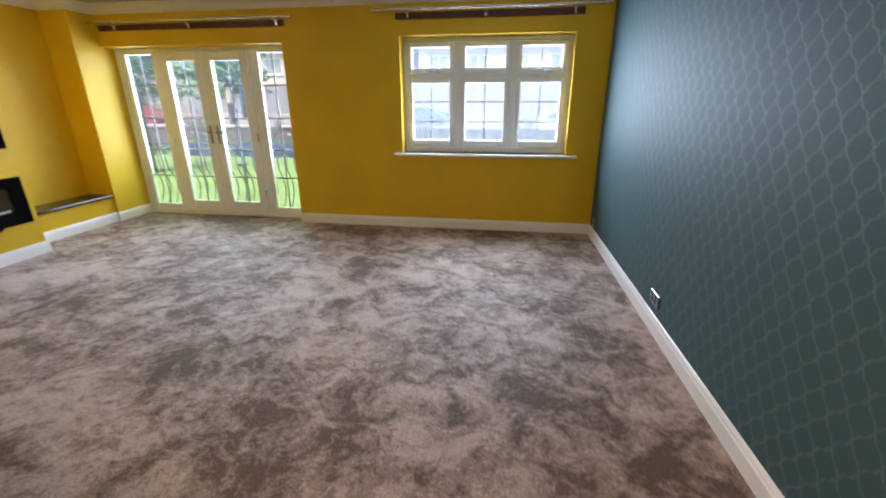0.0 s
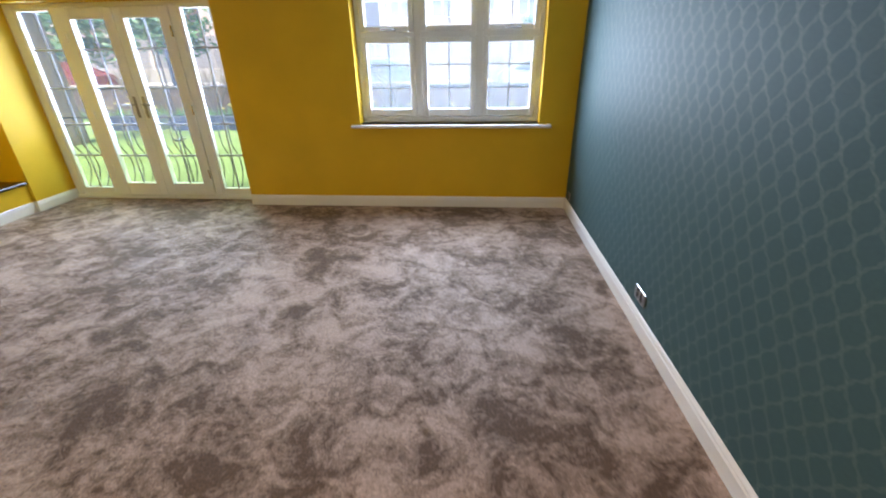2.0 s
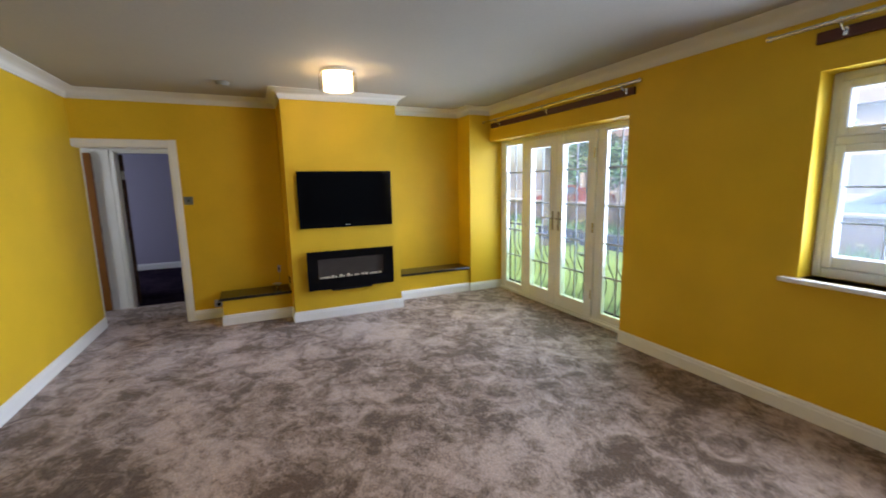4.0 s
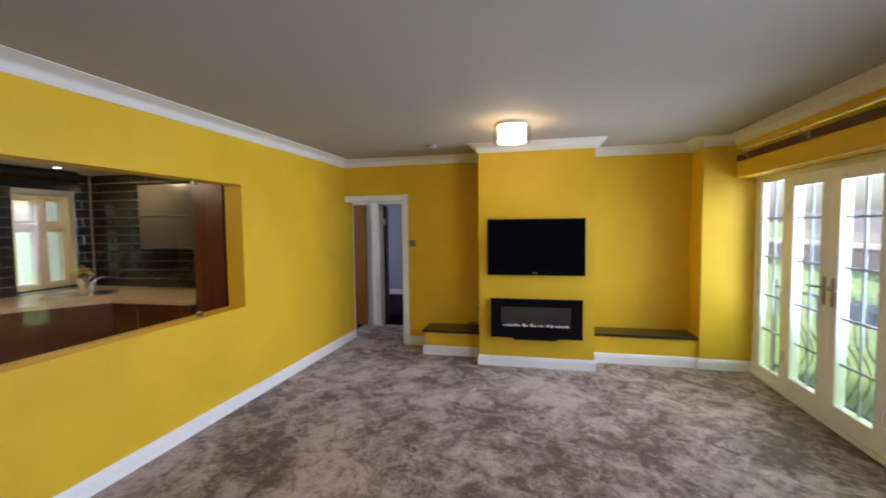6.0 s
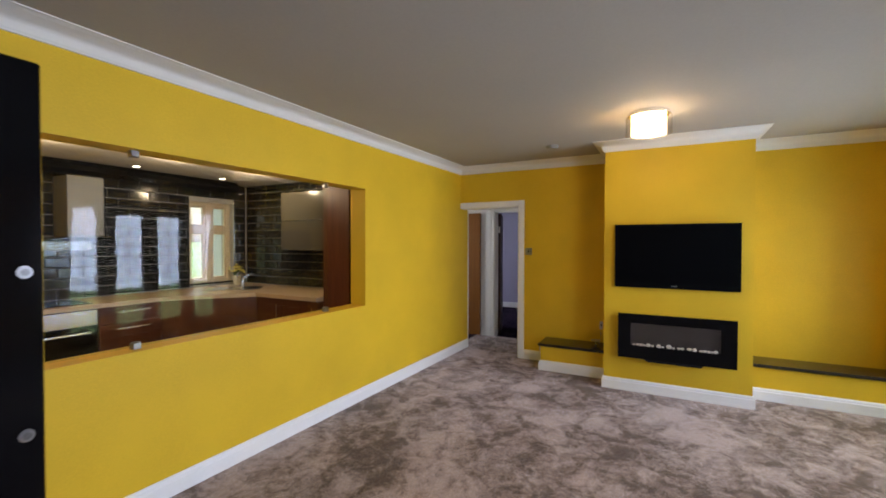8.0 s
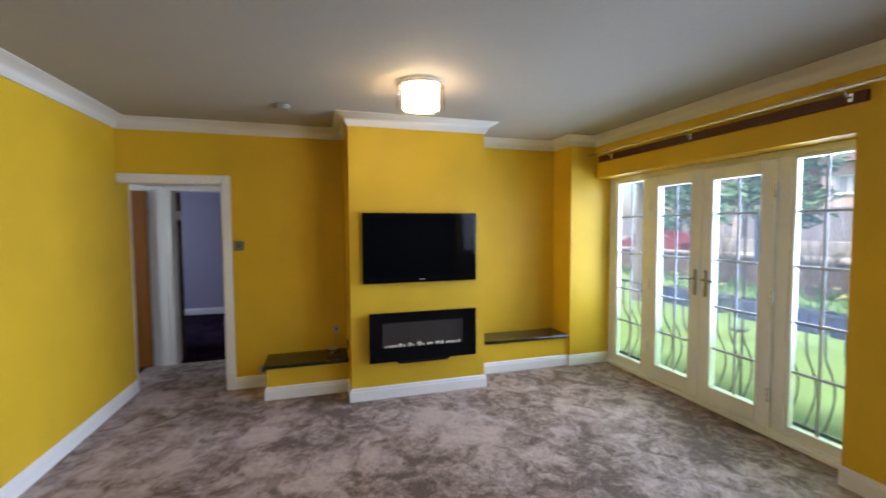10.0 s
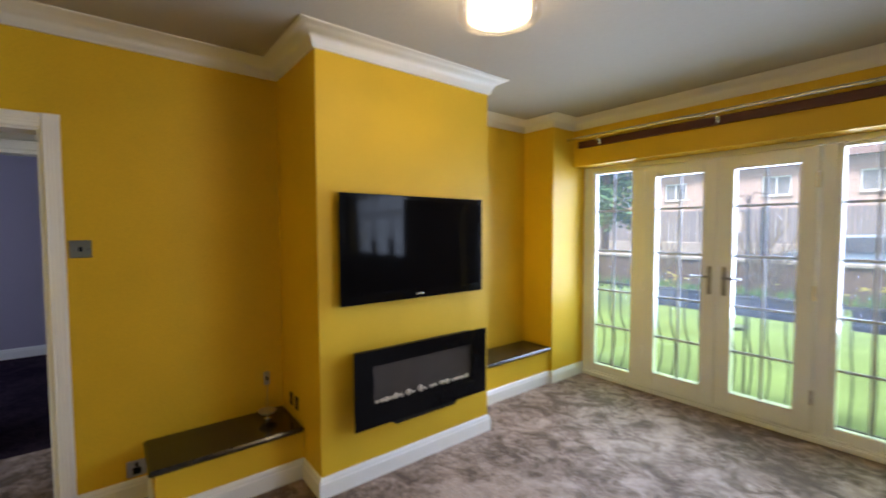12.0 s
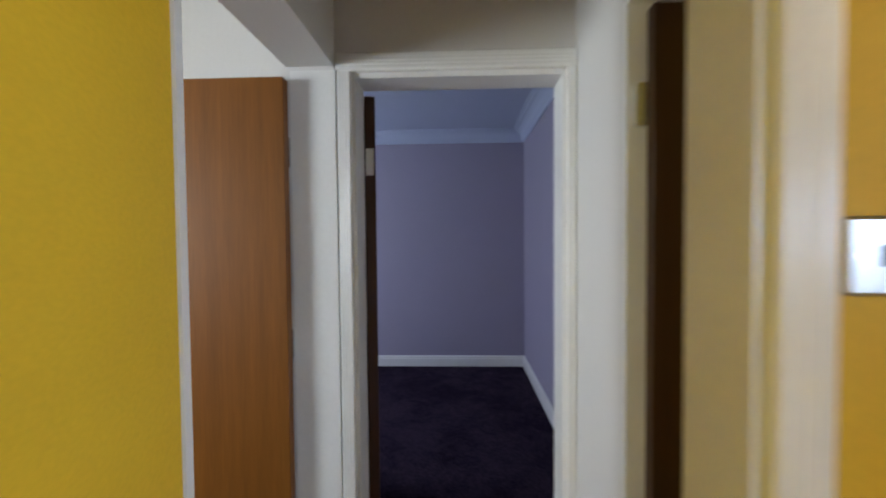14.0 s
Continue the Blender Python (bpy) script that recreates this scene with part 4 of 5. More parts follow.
for x0, x1 in ((-1.2, KE - 0.01), (-2.35, -1.82)):
    base_unit(x0, x1, KS + 0.012, KF + 0.0, "N", "dark red-brown kitchen base unit", x0 < -2)
for y0, y1 in ((-0.95, -0.45), (-1.35, -0.955)):
    base_unit(KW + 0.012, KX, y0, y1, "E", "dark red-brown kitchen base unit with upright steel handle")
cu = thing("corner_cabinet", -2.9, -1.7, 0, "dark red-brown diagonal corner unit under the sink", "cabinet", "kitchen units")


def prism(pts, z0, z1, bevel=0.0):
    bm = bmesh.new()
    lo, hi = [bm.verts.new((*p, z0)) for p in pts], [bm.verts.new((*p, z1)) for p in pts]
    bm.faces.new(lo[::-1]), bm.faces.new(hi)
    for k in range(len(pts)):
        bm.faces.new((lo[k], lo[(k + 1) % len(pts)], hi[(k + 1) % len(pts)], hi[k]))
    if bevel:
        bmesh.ops.bevel(bm, geom=bm.edges[:], offset=bevel, segments=2, affect="EDGES")
    return bm


part("body", prism([(KW + 0.012, KS + 0.012), (-2.352, KS + 0.012), (-2.352, KF), (KX, -1.352), (KW + 0.012, -1.352)], 0.1, 0.86), REDWOOD, cu)
part("plinth", prism([(KW + 0.012, KS + 0.012), (-2.4, KS + 0.012), (-2.4, KF - 0.1), (KX - 0.1, -1.4), (KW + 0.012, -1.4)], 0.0, 0.1), REDWOOD, cu)
wt = thing("worktop", -2.5, -2.0, 0.86, "pale wood worktop running round the kitchen", "worktop")
part("slab", prism([(KW + 0.011, KS + 0.011), (KE - 0.004, KS + 0.011), (KE - 0.004, KF + 0.03), (-2.34, KF + 0.03), (KX + 0.03, -1.33), (KX + 0.03, -0.44), (KW + 0.011, -0.44)], 0.861, 0.9, 0.003), WORKTOP, wt)
ov = thing("oven", -1.5, KF, 0, "built-in black glass oven with steel trim", "oven")
part("body", boxes((-1.815, -1.205, KS + 0.012, KF - 0.02, 0.1, 0.858)), MATTBLACK, ov)
part("door", boxes((-1.81, -1.21, KF - 0.02, KF + 0.004, 0.16, 0.7), bevel=0.004), BLACK, ov, "black glass oven door")
part("control_panel", boxes((-1.81, -1.21, KF - 0.02, KF + 0.002, 0.715, 0.85), bevel=0.003), CHROME, ov, "steel control panel")
part("handle", tube([(-1.74, KF, 0.66), (-1.74, KF + 0.04, 0.66), (-1.28, KF + 0.04, 0.66), (-1.28, KF, 0.66)], 0.009), CHROME, ov)
hob = thing("hob", -1.5, -2.16, 0.9, "black glass hob set in the worktop", "hob")
part("glass_plate", boxes((-1.8, -1.22, -2.4, -1.93, 0.9, 0.907), bevel=0.002), BLACK, hob)
tu = thing("tall_cabinet", -3.4, -0.3, 0, "tall red-brown kitchen unit with plain side panel", "cabinet")
part("body", boxes((KW + 0.01, -3.125, -0.425, -0.1, 0.0, KC - 0.01)), REDWOOD, tu)
part("end_panel", boxes((-3.124, -3.104, -0.43, -0.1, 0.0, KC - 0.01), bevel=0.002), REDWOOD, tu)
part("door", boxes((KW + 0.02, -3.13, -0.448, -0.426, 0.91, KC - 0.02), bevel=0.003), REDWOOD, tu)


def wall_unit(x0, x1, y0, y1, z0, z1, face, label):
    t = thing("wall_cabinet", (x0 + x1) / 2, (y0 + y1) / 2, z0, label, "cabinet", "kitchen wall units")
    if face == "E":
        part("body", boxes((x0, x1 - 0.02, y0, y1, z0, z1)), GREYDOOR, t)
        zm = (z0 + z1) / 2
        for a, b in ((z0, zm - 0.003), (zm + 0.003, z1)):
            d = part("door", boxes((x1 - 0.02, x1, y0 + 0.002, y1 - 0.002, a, b), bevel=0.003), GREYDOOR, t)
            part("handle", boxes((x1, x1 + 0.012, y0 + 0.05, y1 - 0.05, a + 0.002, a + 0.012), bevel=0.002), CHROME, d)
    else:
        part("body", boxes((x0, x1, y0, y1 - 0.02, z0, z1)), GREYDOOR, t)
        d = part("door", boxes((x0 + 0.002, x1 - 0.002, y1 - 0.02, y1, z0, z1), bevel=0.003), GREYDOOR, t)
        part("handle", boxes((x0 + 0.05, x1 - 0.05, y1, y1 + 0.012, z0 + 0.002, z0 + 0.012), bevel=0.002), CHROME, d)


wall_unit(KW + 0.012, -3.44, -1.42, -0.72, 1.36, 2.03, "E", "grey gloss wall unit with lift-up fronts")
hd = thing("cooker_hood", -1.85, -2.25, 1.48, "pale satin cooker hood flue with curved glass visor", "cooker hood")
FLUE = mat("pale_satin_flue", (0.15, 0.145, 0.13), 0.5, 0, 0.04, 4, 60)
part("chimney", boxes((-1.99, -1.71, KS + 0.012, -2.16, 1.5, KC - 0.14), bevel=0.004), FLUE, hd)
visor = bmesh.new()
for k in range(13):
    a = -0.9 + 1.8 * k / 12
    for r in (0.0, 0.01):
        visor.verts.new((-1.85 + 0.38 * math.sin(a), KS + 0.02, 1.385 + 0.12 * math.cos(a) + r))
        visor.verts.new((-1.85 + 0.38 * math.sin(a), -2.02, 1.385 + 0.12 * math.cos(a) + r))
visor.verts.ensure_lookup_table()
for k in range(12):
    a, b = 4 * k, 4 * k + 4
    for i, j in ((0, 1), (3, 2), (1, 3), (2, 0)):
        visor.faces.new((visor.verts[a + i], visor.verts[a + j], visor.verts[b + j], visor.verts[b + i]))
part("visor", visor, glass("smoked_visor", (0.7, 0.72, 0.7), 0.1), hd, "curved glass visor")
# sink, tap, flowers, small things on the worktop
sk = thing("sink", -3.2, -1.95, 0.9, "steel corner sink let into the worktop", "sink")
sb = bmesh.new()
R45 = Matrix.Translation((-3.2, -1.93, 0)) @ Matrix.Rotation(radians(-45), 4, "Z")
join(sb, ring(-0.3, 0.3, -0.2, 0.2, 0.03, 0, 0.012), R45 @ Matrix.Translation((0, 0, 0.898)) @ Matrix.Rotation(radians(-90), 4, "X") @ Matrix.Translation((0, -0.004, 0)))
part("rim", sb, CHROME, sk)
bw = bmesh.new()
box(bw, -0.27, 0.27, -0.17, 0.17, 0.9005, 0.903)
part("bowl", join(bmesh.new(), bw, R45), CHROME, sk)
tp = thing("tap", -3.42, -2.08, 0.9, "chrome mixer tap with swan neck", "tap")
part("body", cyl(-3.42, -2.08, 0.9, 0.024, 0.09, bevel=0.004), CHROME, tp, soft=40)
part("spout", tube([(-3.42, -2.08, 0.98), (-3.41, -2.07, 1.04), (-3.37, -2.03, 1.075), (-3.31, -1.98, 1.085), (-3.24, -1.93, 1.06), (-3.23, -1.92, 1.03)], 0.012, 10), CHROME, tp, soft=60)
part("lever", tube([(-3.42, -2.08, 0.99), (-3.47, -2.05, 1.03), (-3.52, -2.01, 1.05)], 0.007), CHROME, tp)
vs = thing("flower_vase", -3.5, -2.3, 0.9, "pale vase of yellow flowers by the kitchen window", "vase")
VASE = mat("cream_glaze", (0.6, 0.58, 0.45), 0.25, 0, 0.05, 6, 40)
part("vase", cyl(-3.5, -2.3, 0.9, 0.04, 0.12, r2=0.055, bevel=0.004), VASE, vs, soft=40)
FLOWER = mat("yellow_petal", (0.72, 0.6, 0.12), 0.6, 0, 0.25, 30, 80)
LEAF = mat("flower_leaf", (0.07, 0.16, 0.03), 0.6, 0, 0.35, 14, 70)
rng = random.Random(9)


def blossom(bm, c, r, n=7):
    for k in range(n):
        a = 2 * math.pi * k / n + rng.random()
        tip = Vector((math.cos(a), math.sin(a), rng.uniform(-0.2, 0.7))).normalized() * r
        sd_ = tip.cross(Vector((0, 0, 1))).normalized() * r * 0.4
        c_ = Vector(c)
        q = [bm.verts.new(p) for p in (c_, c_ + tip * 0.55 + sd_, c_ + tip, c_ + tip * 0.55 - sd_)]
        bm.faces.new(q)


fl, lf = bmesh.new(), bmesh.new()
for k in range(26):
    a, rr = rng.uniform(0, 6.28), rng.uniform(0, 0.12)
    c = (-3.5 + rr * math.cos(a), -2.3 + rr * math.sin(a), 1.1 + rng.uniform(-0.03, 0.06) - rr * 0.3)
    blossom(fl, c, 0.035, 8)
    tube([(-3.5, -2.3, 1.0), c], 0.002, 4, lf)
part("blossoms", fl, FLOWER, vs, "yellow blossoms")
part("stems", lf, LEAF, vs)
for kx, ky in ((-3.1, -2.0), (-2.2, -2.0), (-1.3, -1.6), (-3.3, -1.2), (-2.2, -1.0)):
    dl = thing("downlight", kx, ky, KC, "small lit recessed ceiling spotlight", "downlight", "kitchen downlights")
    part("bezel", cyl(kx, ky, KC - 0.006, 0.042, 0.006, bevel=0.002), CHROME, dl, soft=40)
    part("bulb", cyl(kx, ky, KC - 0.009, 0.026, 0.004), glow("lit_spot", (1, 0.85, 0.62), 6.0), dl)


# ---- outside ----
GZ = -0.25
LAWN = mat("lawn", (0.135, 0.215, 0.062), 0.9, 0, 0.3, 1.2, 60, 0.5)
ASPHALT = mat("asphalt", (0.11, 0.11, 0.115), 0.9, 0, 0.2, 3, 120, 0.3)
PAVING = mat("concrete_paving", (0.3, 0.275, 0.245), 0.85, 0, 0.12, 2, 60, 0.2)
BRICK = mat("red_brown_brick", (0.22, 0.12, 0.085), 0.85, 0, 0.25, 5, 40, 0.3, 0.3, 0, (1, 1, 3))
PINK = mat("pink_brick", (0.5, 0.38, 0.34), 0.85, 0, 0.15, 3, 30, 0.2, 0.3, 0, (1, 1, 3))
FENCE = mat("weathered_fence", (0.22, 0.21, 0.21), 0.85, 0, 0.25, 2, 20, 0.3, 0.3, 0, (12, 12, 1))
STONE = mat("weathered_stone", (0.11, 0.082, 0.066), 0.9, 0, 0.35, 4, 30, 0.4)
ROOF = mat("roof_tile", (0.14, 0.1, 0.085), 0.8, 0, 0.25, 4, 30, 0.4)
IRON = mat("black_iron", (0.014, 0.016, 0.018), 0.45, 0, 0.2, 10, 80)
TROUGH = mat("dark_blue_trough", (0.02, 0.026, 0.045), 0.5, 0, 0.2, 8, 60)
BARK = mat("grey_bark", (0.16, 0.135, 0.11), 0.9, 0, 0.35, 6, 40, 0.6, 0.3, 0, (1, 1, 0.25))
NEEDLE = mat("evergreen_leaf", (0.05, 0.15, 0.05), 0.6, 0, 0.45, 3, 25)
bm = bmesh.new()
bmesh.ops.create_grid(bm, x_segments=24, y_segments=24, size=1500)
bm.transform(Matrix.Translation((0, 0, GZ)))
solo("ground", bm, LAWN, "bright mown lawn", "lawn", kind="structure")
solo("road", boxes((-120, 120, 18.5, 24.5, GZ - 0.05, GZ + 0.01)), ASPHALT, "grey asphalt road", "road", kind="structure")
solo("pavement", boxes((-120, 120, 14.3, 18.5, GZ - 0.05, GZ + 0.09)), PAVING, "pale concrete pavement and parking strip", "pavement", kind="structure")
solo("pavement", boxes((-120, 120, 24.5, 27, GZ - 0.05, GZ + 0.11)), PAVING, "pale concrete pavement across the road", "pavement", kind="structure")
gw = thing("garden_wall", 0, 13.6, GZ, "low weathered brown stone garden wall", "garden wall")
part("wall", boxes((-40, 30, 13.5, 13.75, GZ, 0.58), bevel=0.01), STONE, gw)
part("coping", boxes((-40, 30, 13.46, 13.79, 0.581, 0.66), bevel=0.012), PAVING, gw, "pale stone coping")
bed = bmesh.new()
rng = random.Random(21)
for k in range(1400):
    x, y = rng.uniform(-22, 6), rng.uniform(12.3, 13.4)
    h = rng.uniform(0.12, 0.42)
    a = rng.uniform(0, 3.14)
    dx, dy = 0.03 * math.cos(a), 0.03 * math.sin(a)
    bed.faces.new([bed.verts.new(p) for p in ((x - dx, y - dy, GZ), (x + dx, y + dy, GZ), (x + rng.uniform(-0.1, 0.1), y + rng.uniform(-0.1, 0.1), GZ + h))])
solo("border_plants", bed, LEAF, "green border plants along the garden wall", "plants", kind="stuff")
daf = bmesh.new()
for k in range(45):
    blossom(daf, (rng.uniform(-20, 6), rng.uniform(12.3, 13.3), GZ + rng.uniform(0.25, 0.42)), 0.06, 6)
solo("border_daffodils", daf, FLOWER, "yellow daffodils along the garden wall", "flowers", kind="stuff")

# guard rail with bowed bars outside the doors
RY = 5.2
rail = thing("guard_rail", -3.58, RY, GZ, "black iron guard rail with bowed bars", "railing")
for z in (0.03, 0.88):
    part("rail", boxes((-4.95, -2.1, RY - 0.012, RY + 0.012, z - 0.012, z + 0.012), bevel=0.003), IRON, rail)
for x in (-4.95, -2.1):
    part("post", boxes((x - 0.016, x + 0.016, RY - 0.016, RY + 0.016, GZ, 0.95), bevel=0.003), IRON, rail)
n = 24
for k in range(1, n):
    x = -4.95 + 2.85 * k / n
    pts = [(x, RY + (0.11 * math.sin(math.pi * min(1, (0.55 - z) / 0.52)) if z < 0.55 else -0.012 * math.sin((z - 0.55) / 0.33 * math.pi)), z) for z in [0.03 + 0.85 * j / 14 for j in range(15)]]
    part("baluster", tube(pts, 0.007, 6), IRON, rail, soft=60)
for k, x in enumerate((-3.98, -3.2, -2.5)):
    w = 0.34 if k < 2 else 0.33
    t = thing("planter_trough", x, RY + 0.1, 0.72, "dark trough of spring flowers hung on the guard rail", "planter", "planter troughs")
    bm = prism([(x - w, RY + 0.02), (x + w, RY + 0.02), (x + w, RY + 0.2), (x - w, RY + 0.2)], 0.72, 0.875)
    for v in bm.verts:
        if v.co.z < 0.8:
            v.co.x = x + (v.co.x - x) * 0.95
    bmesh.ops.bevel(bm, geom=bm.edges[:], offset=0.008, segments=2, affect="EDGES")
    part("trough", bm, TROUGH, t)
    part("soil", boxes((x - w + 0.02, x + w - 0.02, RY + 0.04, RY + 0.18, 0.876, 0.884)), BARK, t)
    lv = bmesh.new()
    for j in range(70):
        px, py, h = x + rng.uniform(-w + 0.03, w - 0.03), RY + rng.uniform(0.05, 0.17), rng.uniform(0.04, 0.15 if k == 2 else 0.1)
        lv.faces.new([lv.verts.new(p) for p in ((px - 0.006, py, 0.88), (px + 0.006, py, 0.88), (px + rng.uniform(-0.03, 0.03), py + rng.uniform(-0.03, 0.03), 0.88 + h))])
        if j % (5 if k == 2 else 16) == 0 and k != 1:
            bl = bmesh.new()
            blossom(bl, (px, py, 0.925 + h), 0.038 if k == 2 else 0.03, 9)
            part("flower", bl, FLOWER, t, "pale yellow flower")
    part("leaves", lv, LEAF, t)
bf = thing("bird_feeder", -3.4, RY + 0.02, 0.0, "black feeder pole with hanging feeders and dish", "bird feeder")
part("pole", tube([(-3.44, RY + 0.03, 0.05), (-3.44, RY + 0.03, 1.7)], 0.009), IRON, bf)
part("arm", tube([(-3.44, RY + 0.03, 1.62), (-3.4, RY + 0.03, 1.72), (-3.34, RY + 0.03, 1.7), (-3.33, RY + 0.03, 1.64)], 0.005), IRON, bf)
part("arm", tube([(-3.44, RY + 0.03, 1.62), (-3.48, RY + 0.03, 1.7), (-3.53, RY + 0.03, 1.68), (-3.54, RY + 0.03, 1.62)], 0.005), IRON, bf)
part("dish", cyl(-3.52, RY + 0.1, 0.585, 0.05, 0.035, r2=0.085, bevel=0.004), IRON, bf, soft=40)
part("dish_arm", tube([(-3.44, RY + 0.03, 0.6), (-3.5, RY + 0.08, 0.6)], 0.006), IRON, bf)
nut = mat("seed_feeder", (0.28, 0.19, 0.12), 0.7, 0, 0.3, 30, 90)
part("seed_feeder", cyl(-3.5, RY + 0.03, 1.4, 0.04, 0.17, bevel=0.01), nut, bf, "brown hanging seed feeder", soft=40)
part("tube_feeder", cyl(-3.33, RY + 0.03, 1.2, 0.028, 0.4, bevel=0.006), IRON, bf, soft=40)


def limb_tree(name, x, y, height, spread, seed, label, bare=True):
    rg = random.Random(seed)
    t = thing(name, x, y, GZ, label, "tree", "garden trees")

    def taper(pts, r0, r1, bm):
        for (a, b), k in zip(zip(pts, pts[1:]), range(99)):
            ra, rb = r0 + (r1 - r0) * k / (len(pts) - 1), r0 + (r1 - r0) * (k + 1) / (len(pts) - 1)
            d = (Vector(b) - Vector(a))
            b2 = bmesh.new()
            bmesh.ops.create_cone(b2, segments=10, radius1=ra, radius2=rb, depth=d.length * 1.04)
            join(bm, b2, Matrix.Translation((Vector(a) + Vector(b)) / 2) @ d.to_track_quat("Z", "Y").to_matrix().to_4x4())

    tr = bmesh.new()
    top = height * 0.45
    taper([(x, y, GZ), (x + 0.05, y, GZ + top * 0.5), (x, y, GZ + top)], 0.3, 0.2, tr)
    part("trunk", tr, BARK, t, soft=60)
    tips = []
    for k in range(7):
        a = k * 0.9 + rg.random()
        li = bmesh.new()
        p0 = Vector((x, y, GZ + top * rg.uniform(0.8, 1.0)))
        p1 = p0 + Vector((math.cos(a) * spread * 0.35, math.sin(a) * spread * 0.35, height * 0.2))
        p2 = p0 + Vector((math.cos(a + 0.3) * spread * rg.uniform(0.7, 1), math.sin(a + 0.3) * spread * 0.9, height * rg.uniform(0.3, 0.5)))
        taper([p0, p1, p2], 0.13, 0.03, li)
        for j in range(9):
            q = p0.lerp(p1, rg.random()) if j < 3 else p1.lerp(p2, rg.random())
            e = q + Vector((rg.uniform(-1, 1), rg.uniform(-1, 1), rg.uniform(0.1, 1))) * spread * 0.35
            taper([q, q.lerp(e, 0.5) + Vector((0, 0, 0.1)), e], 0.035, 0.008, li)
            tips.append(e)
        part("limb", li, BARK, t, soft=60)
    if not bare:
        cr = bmesh.new()
        for e in tips:
            for j in range(60):
                c = e + Vector((rg.gauss(0, 0.5), rg.gauss(0, 0.5), rg.gauss(0, 0.4)))
                u = Vector((rg.uniform(-1, 1), rg.uniform(-1, 1), rg.uniform(-1, 1))).normalized() * 0.12
                w = u.orthogonal().normalized() * 0.05
                cr.faces.new([cr.verts.new(p) for p in (c - u, c + w, c + u, c - w)])
        part("crown", cr, NEEDLE, t)
    return t


limb_tree("tree", -8.9, 9.2, 6.5, 2.6, 3, "bare grey-barked tree on the lawn")
limb_tree("tree", 3.5, 20.0, 6, 2.2, 8, "bare street tree beyond the wall")


def evergreen(x, y, r, h, z0, seed):
    rg = random.Random(seed)
    t = thing("evergreen_tree", x, y, GZ, "dense dark green evergreen tree", "tree", "evergreens")
    part("trunk", tube([(x, y, GZ), (x, y, z0 + h * 0.6)], 0.16), BARK, t)
    cr = bmesh.new()
    cl_ = []
    for k in range(60):
        f = rg.random()
        a = rg.uniform(0, 6.28)
        rad = r * (1 - f * 0.75) * rg.uniform(0.4, 1.0)
        cl_.append(Vector((x + rad * math.cos(a), y + rad * math.sin(a), z0 + h * f)))
    for e in cl_:
        for j in range(75):
            c = e + Vector((rg.gauss(0, r * 0.16), rg.gauss(0, r * 0.16), rg.gauss(0, h * 0.045)))
            u = Vector((rg.uniform(-1, 1), rg.uniform(-1, 1), rg.uniform(-0.6, 0.3))).normalized() * rg.uniform(0.1, 0.2)
            w = u.orthogonal().normalized() * 0.06
            cr.faces.new([cr.verts.new(p) for p in (c - u, c + w, c + u, c - w)])
    part("crown", cr, NEEDLE, t)


def bare_shrub(x, y, h, seed):
    rg = random.Random(seed)
    t = thing("bare_shrub", x, y, GZ, "leafless twiggy shrub by the garden wall", "shrub", "bare shrubs")
    tw = bmesh.new()
    for k in range(26):
        a, r = rg.uniform(0, 6.28), rg.uniform(0.2, 0.75)
        tip = Vector((x + r * math.cos(a), y + 0.5 * r * math.sin(a), GZ + h * rg.uniform(0.55, 1.0)))
        mid = Vector((x, y, GZ)).lerp(tip, 0.5) + Vector((rg.uniform(-0.1, 0.1), 0, 0.12))
        tube([(x + rg.uniform(-0.1, 0.1), y, GZ), mid, tip], 0.012, 4, tw)
        for j in range(3):
            e = mid.lerp(tip, rg.random()) + Vector((rg.uniform(-0.25, 0.25), rg.uniform(-0.1, 0.1), rg.uniform(0.05, 0.3)))
            tube([mid.lerp(tip, 0.2), e], 0.006, 3, tw)
    part("twigs", tw, BARK, t)


for k, (bx, bh) in enumerate(((-17, 1.5), (-12.5, 1.3), (-10.2, 1.6), (-7.6, 1.5), (-5.2, 1.9), (-2.4, 1.4), (0.3, 1.7), (2.4, 1.3))):
    bare_shrub(bx, 12.7 + 0.2 * (k % 3), bh, 40 + k)
evergreen(-11.7, 17.2, 1.9, 4.2, 1.7, 1)
evergreen(-19.5, 21.0, 2.2, 5.0, 1.2, 2)
evergreen(4.6, 29.0, 2.0, 3.0, 2.0, 5)

# fence and houses across the road
for k in range(34):
    x0 = -46 + 2.0 * k
    t = thing("fence_panel", x0 + 1, 27.4, GZ, "grey weathered timber fence panel", "fence", "street fence")
    part("post", boxes((x0 - 0.05, x0 + 0.05, 27.35, 27.45, 0.62, 2.5)), PAVING, t)
    part("boards", boxes(*[(x0 + 0.06 + 0.19 * j, x0 + 0.235 + 0.19 * j, 27.39 - 0.01 * (j % 2), 27.41 - 0.01 * (j % 2), 0.64, 2.42) for j in range(10)]), FENCE, t)
solo("street_wall", boxes((-48, 24, 27.3, 27.5, GZ, 0.62), bevel=0.02), PAVING, "pale rendered wall under the street fence", "wall")


# Same pale grey for every house pane.
HPANE = mat("pale_grey_pane", (0.25, 0.26, 0.28), 0.15, 0, 0.3, 2, 20)


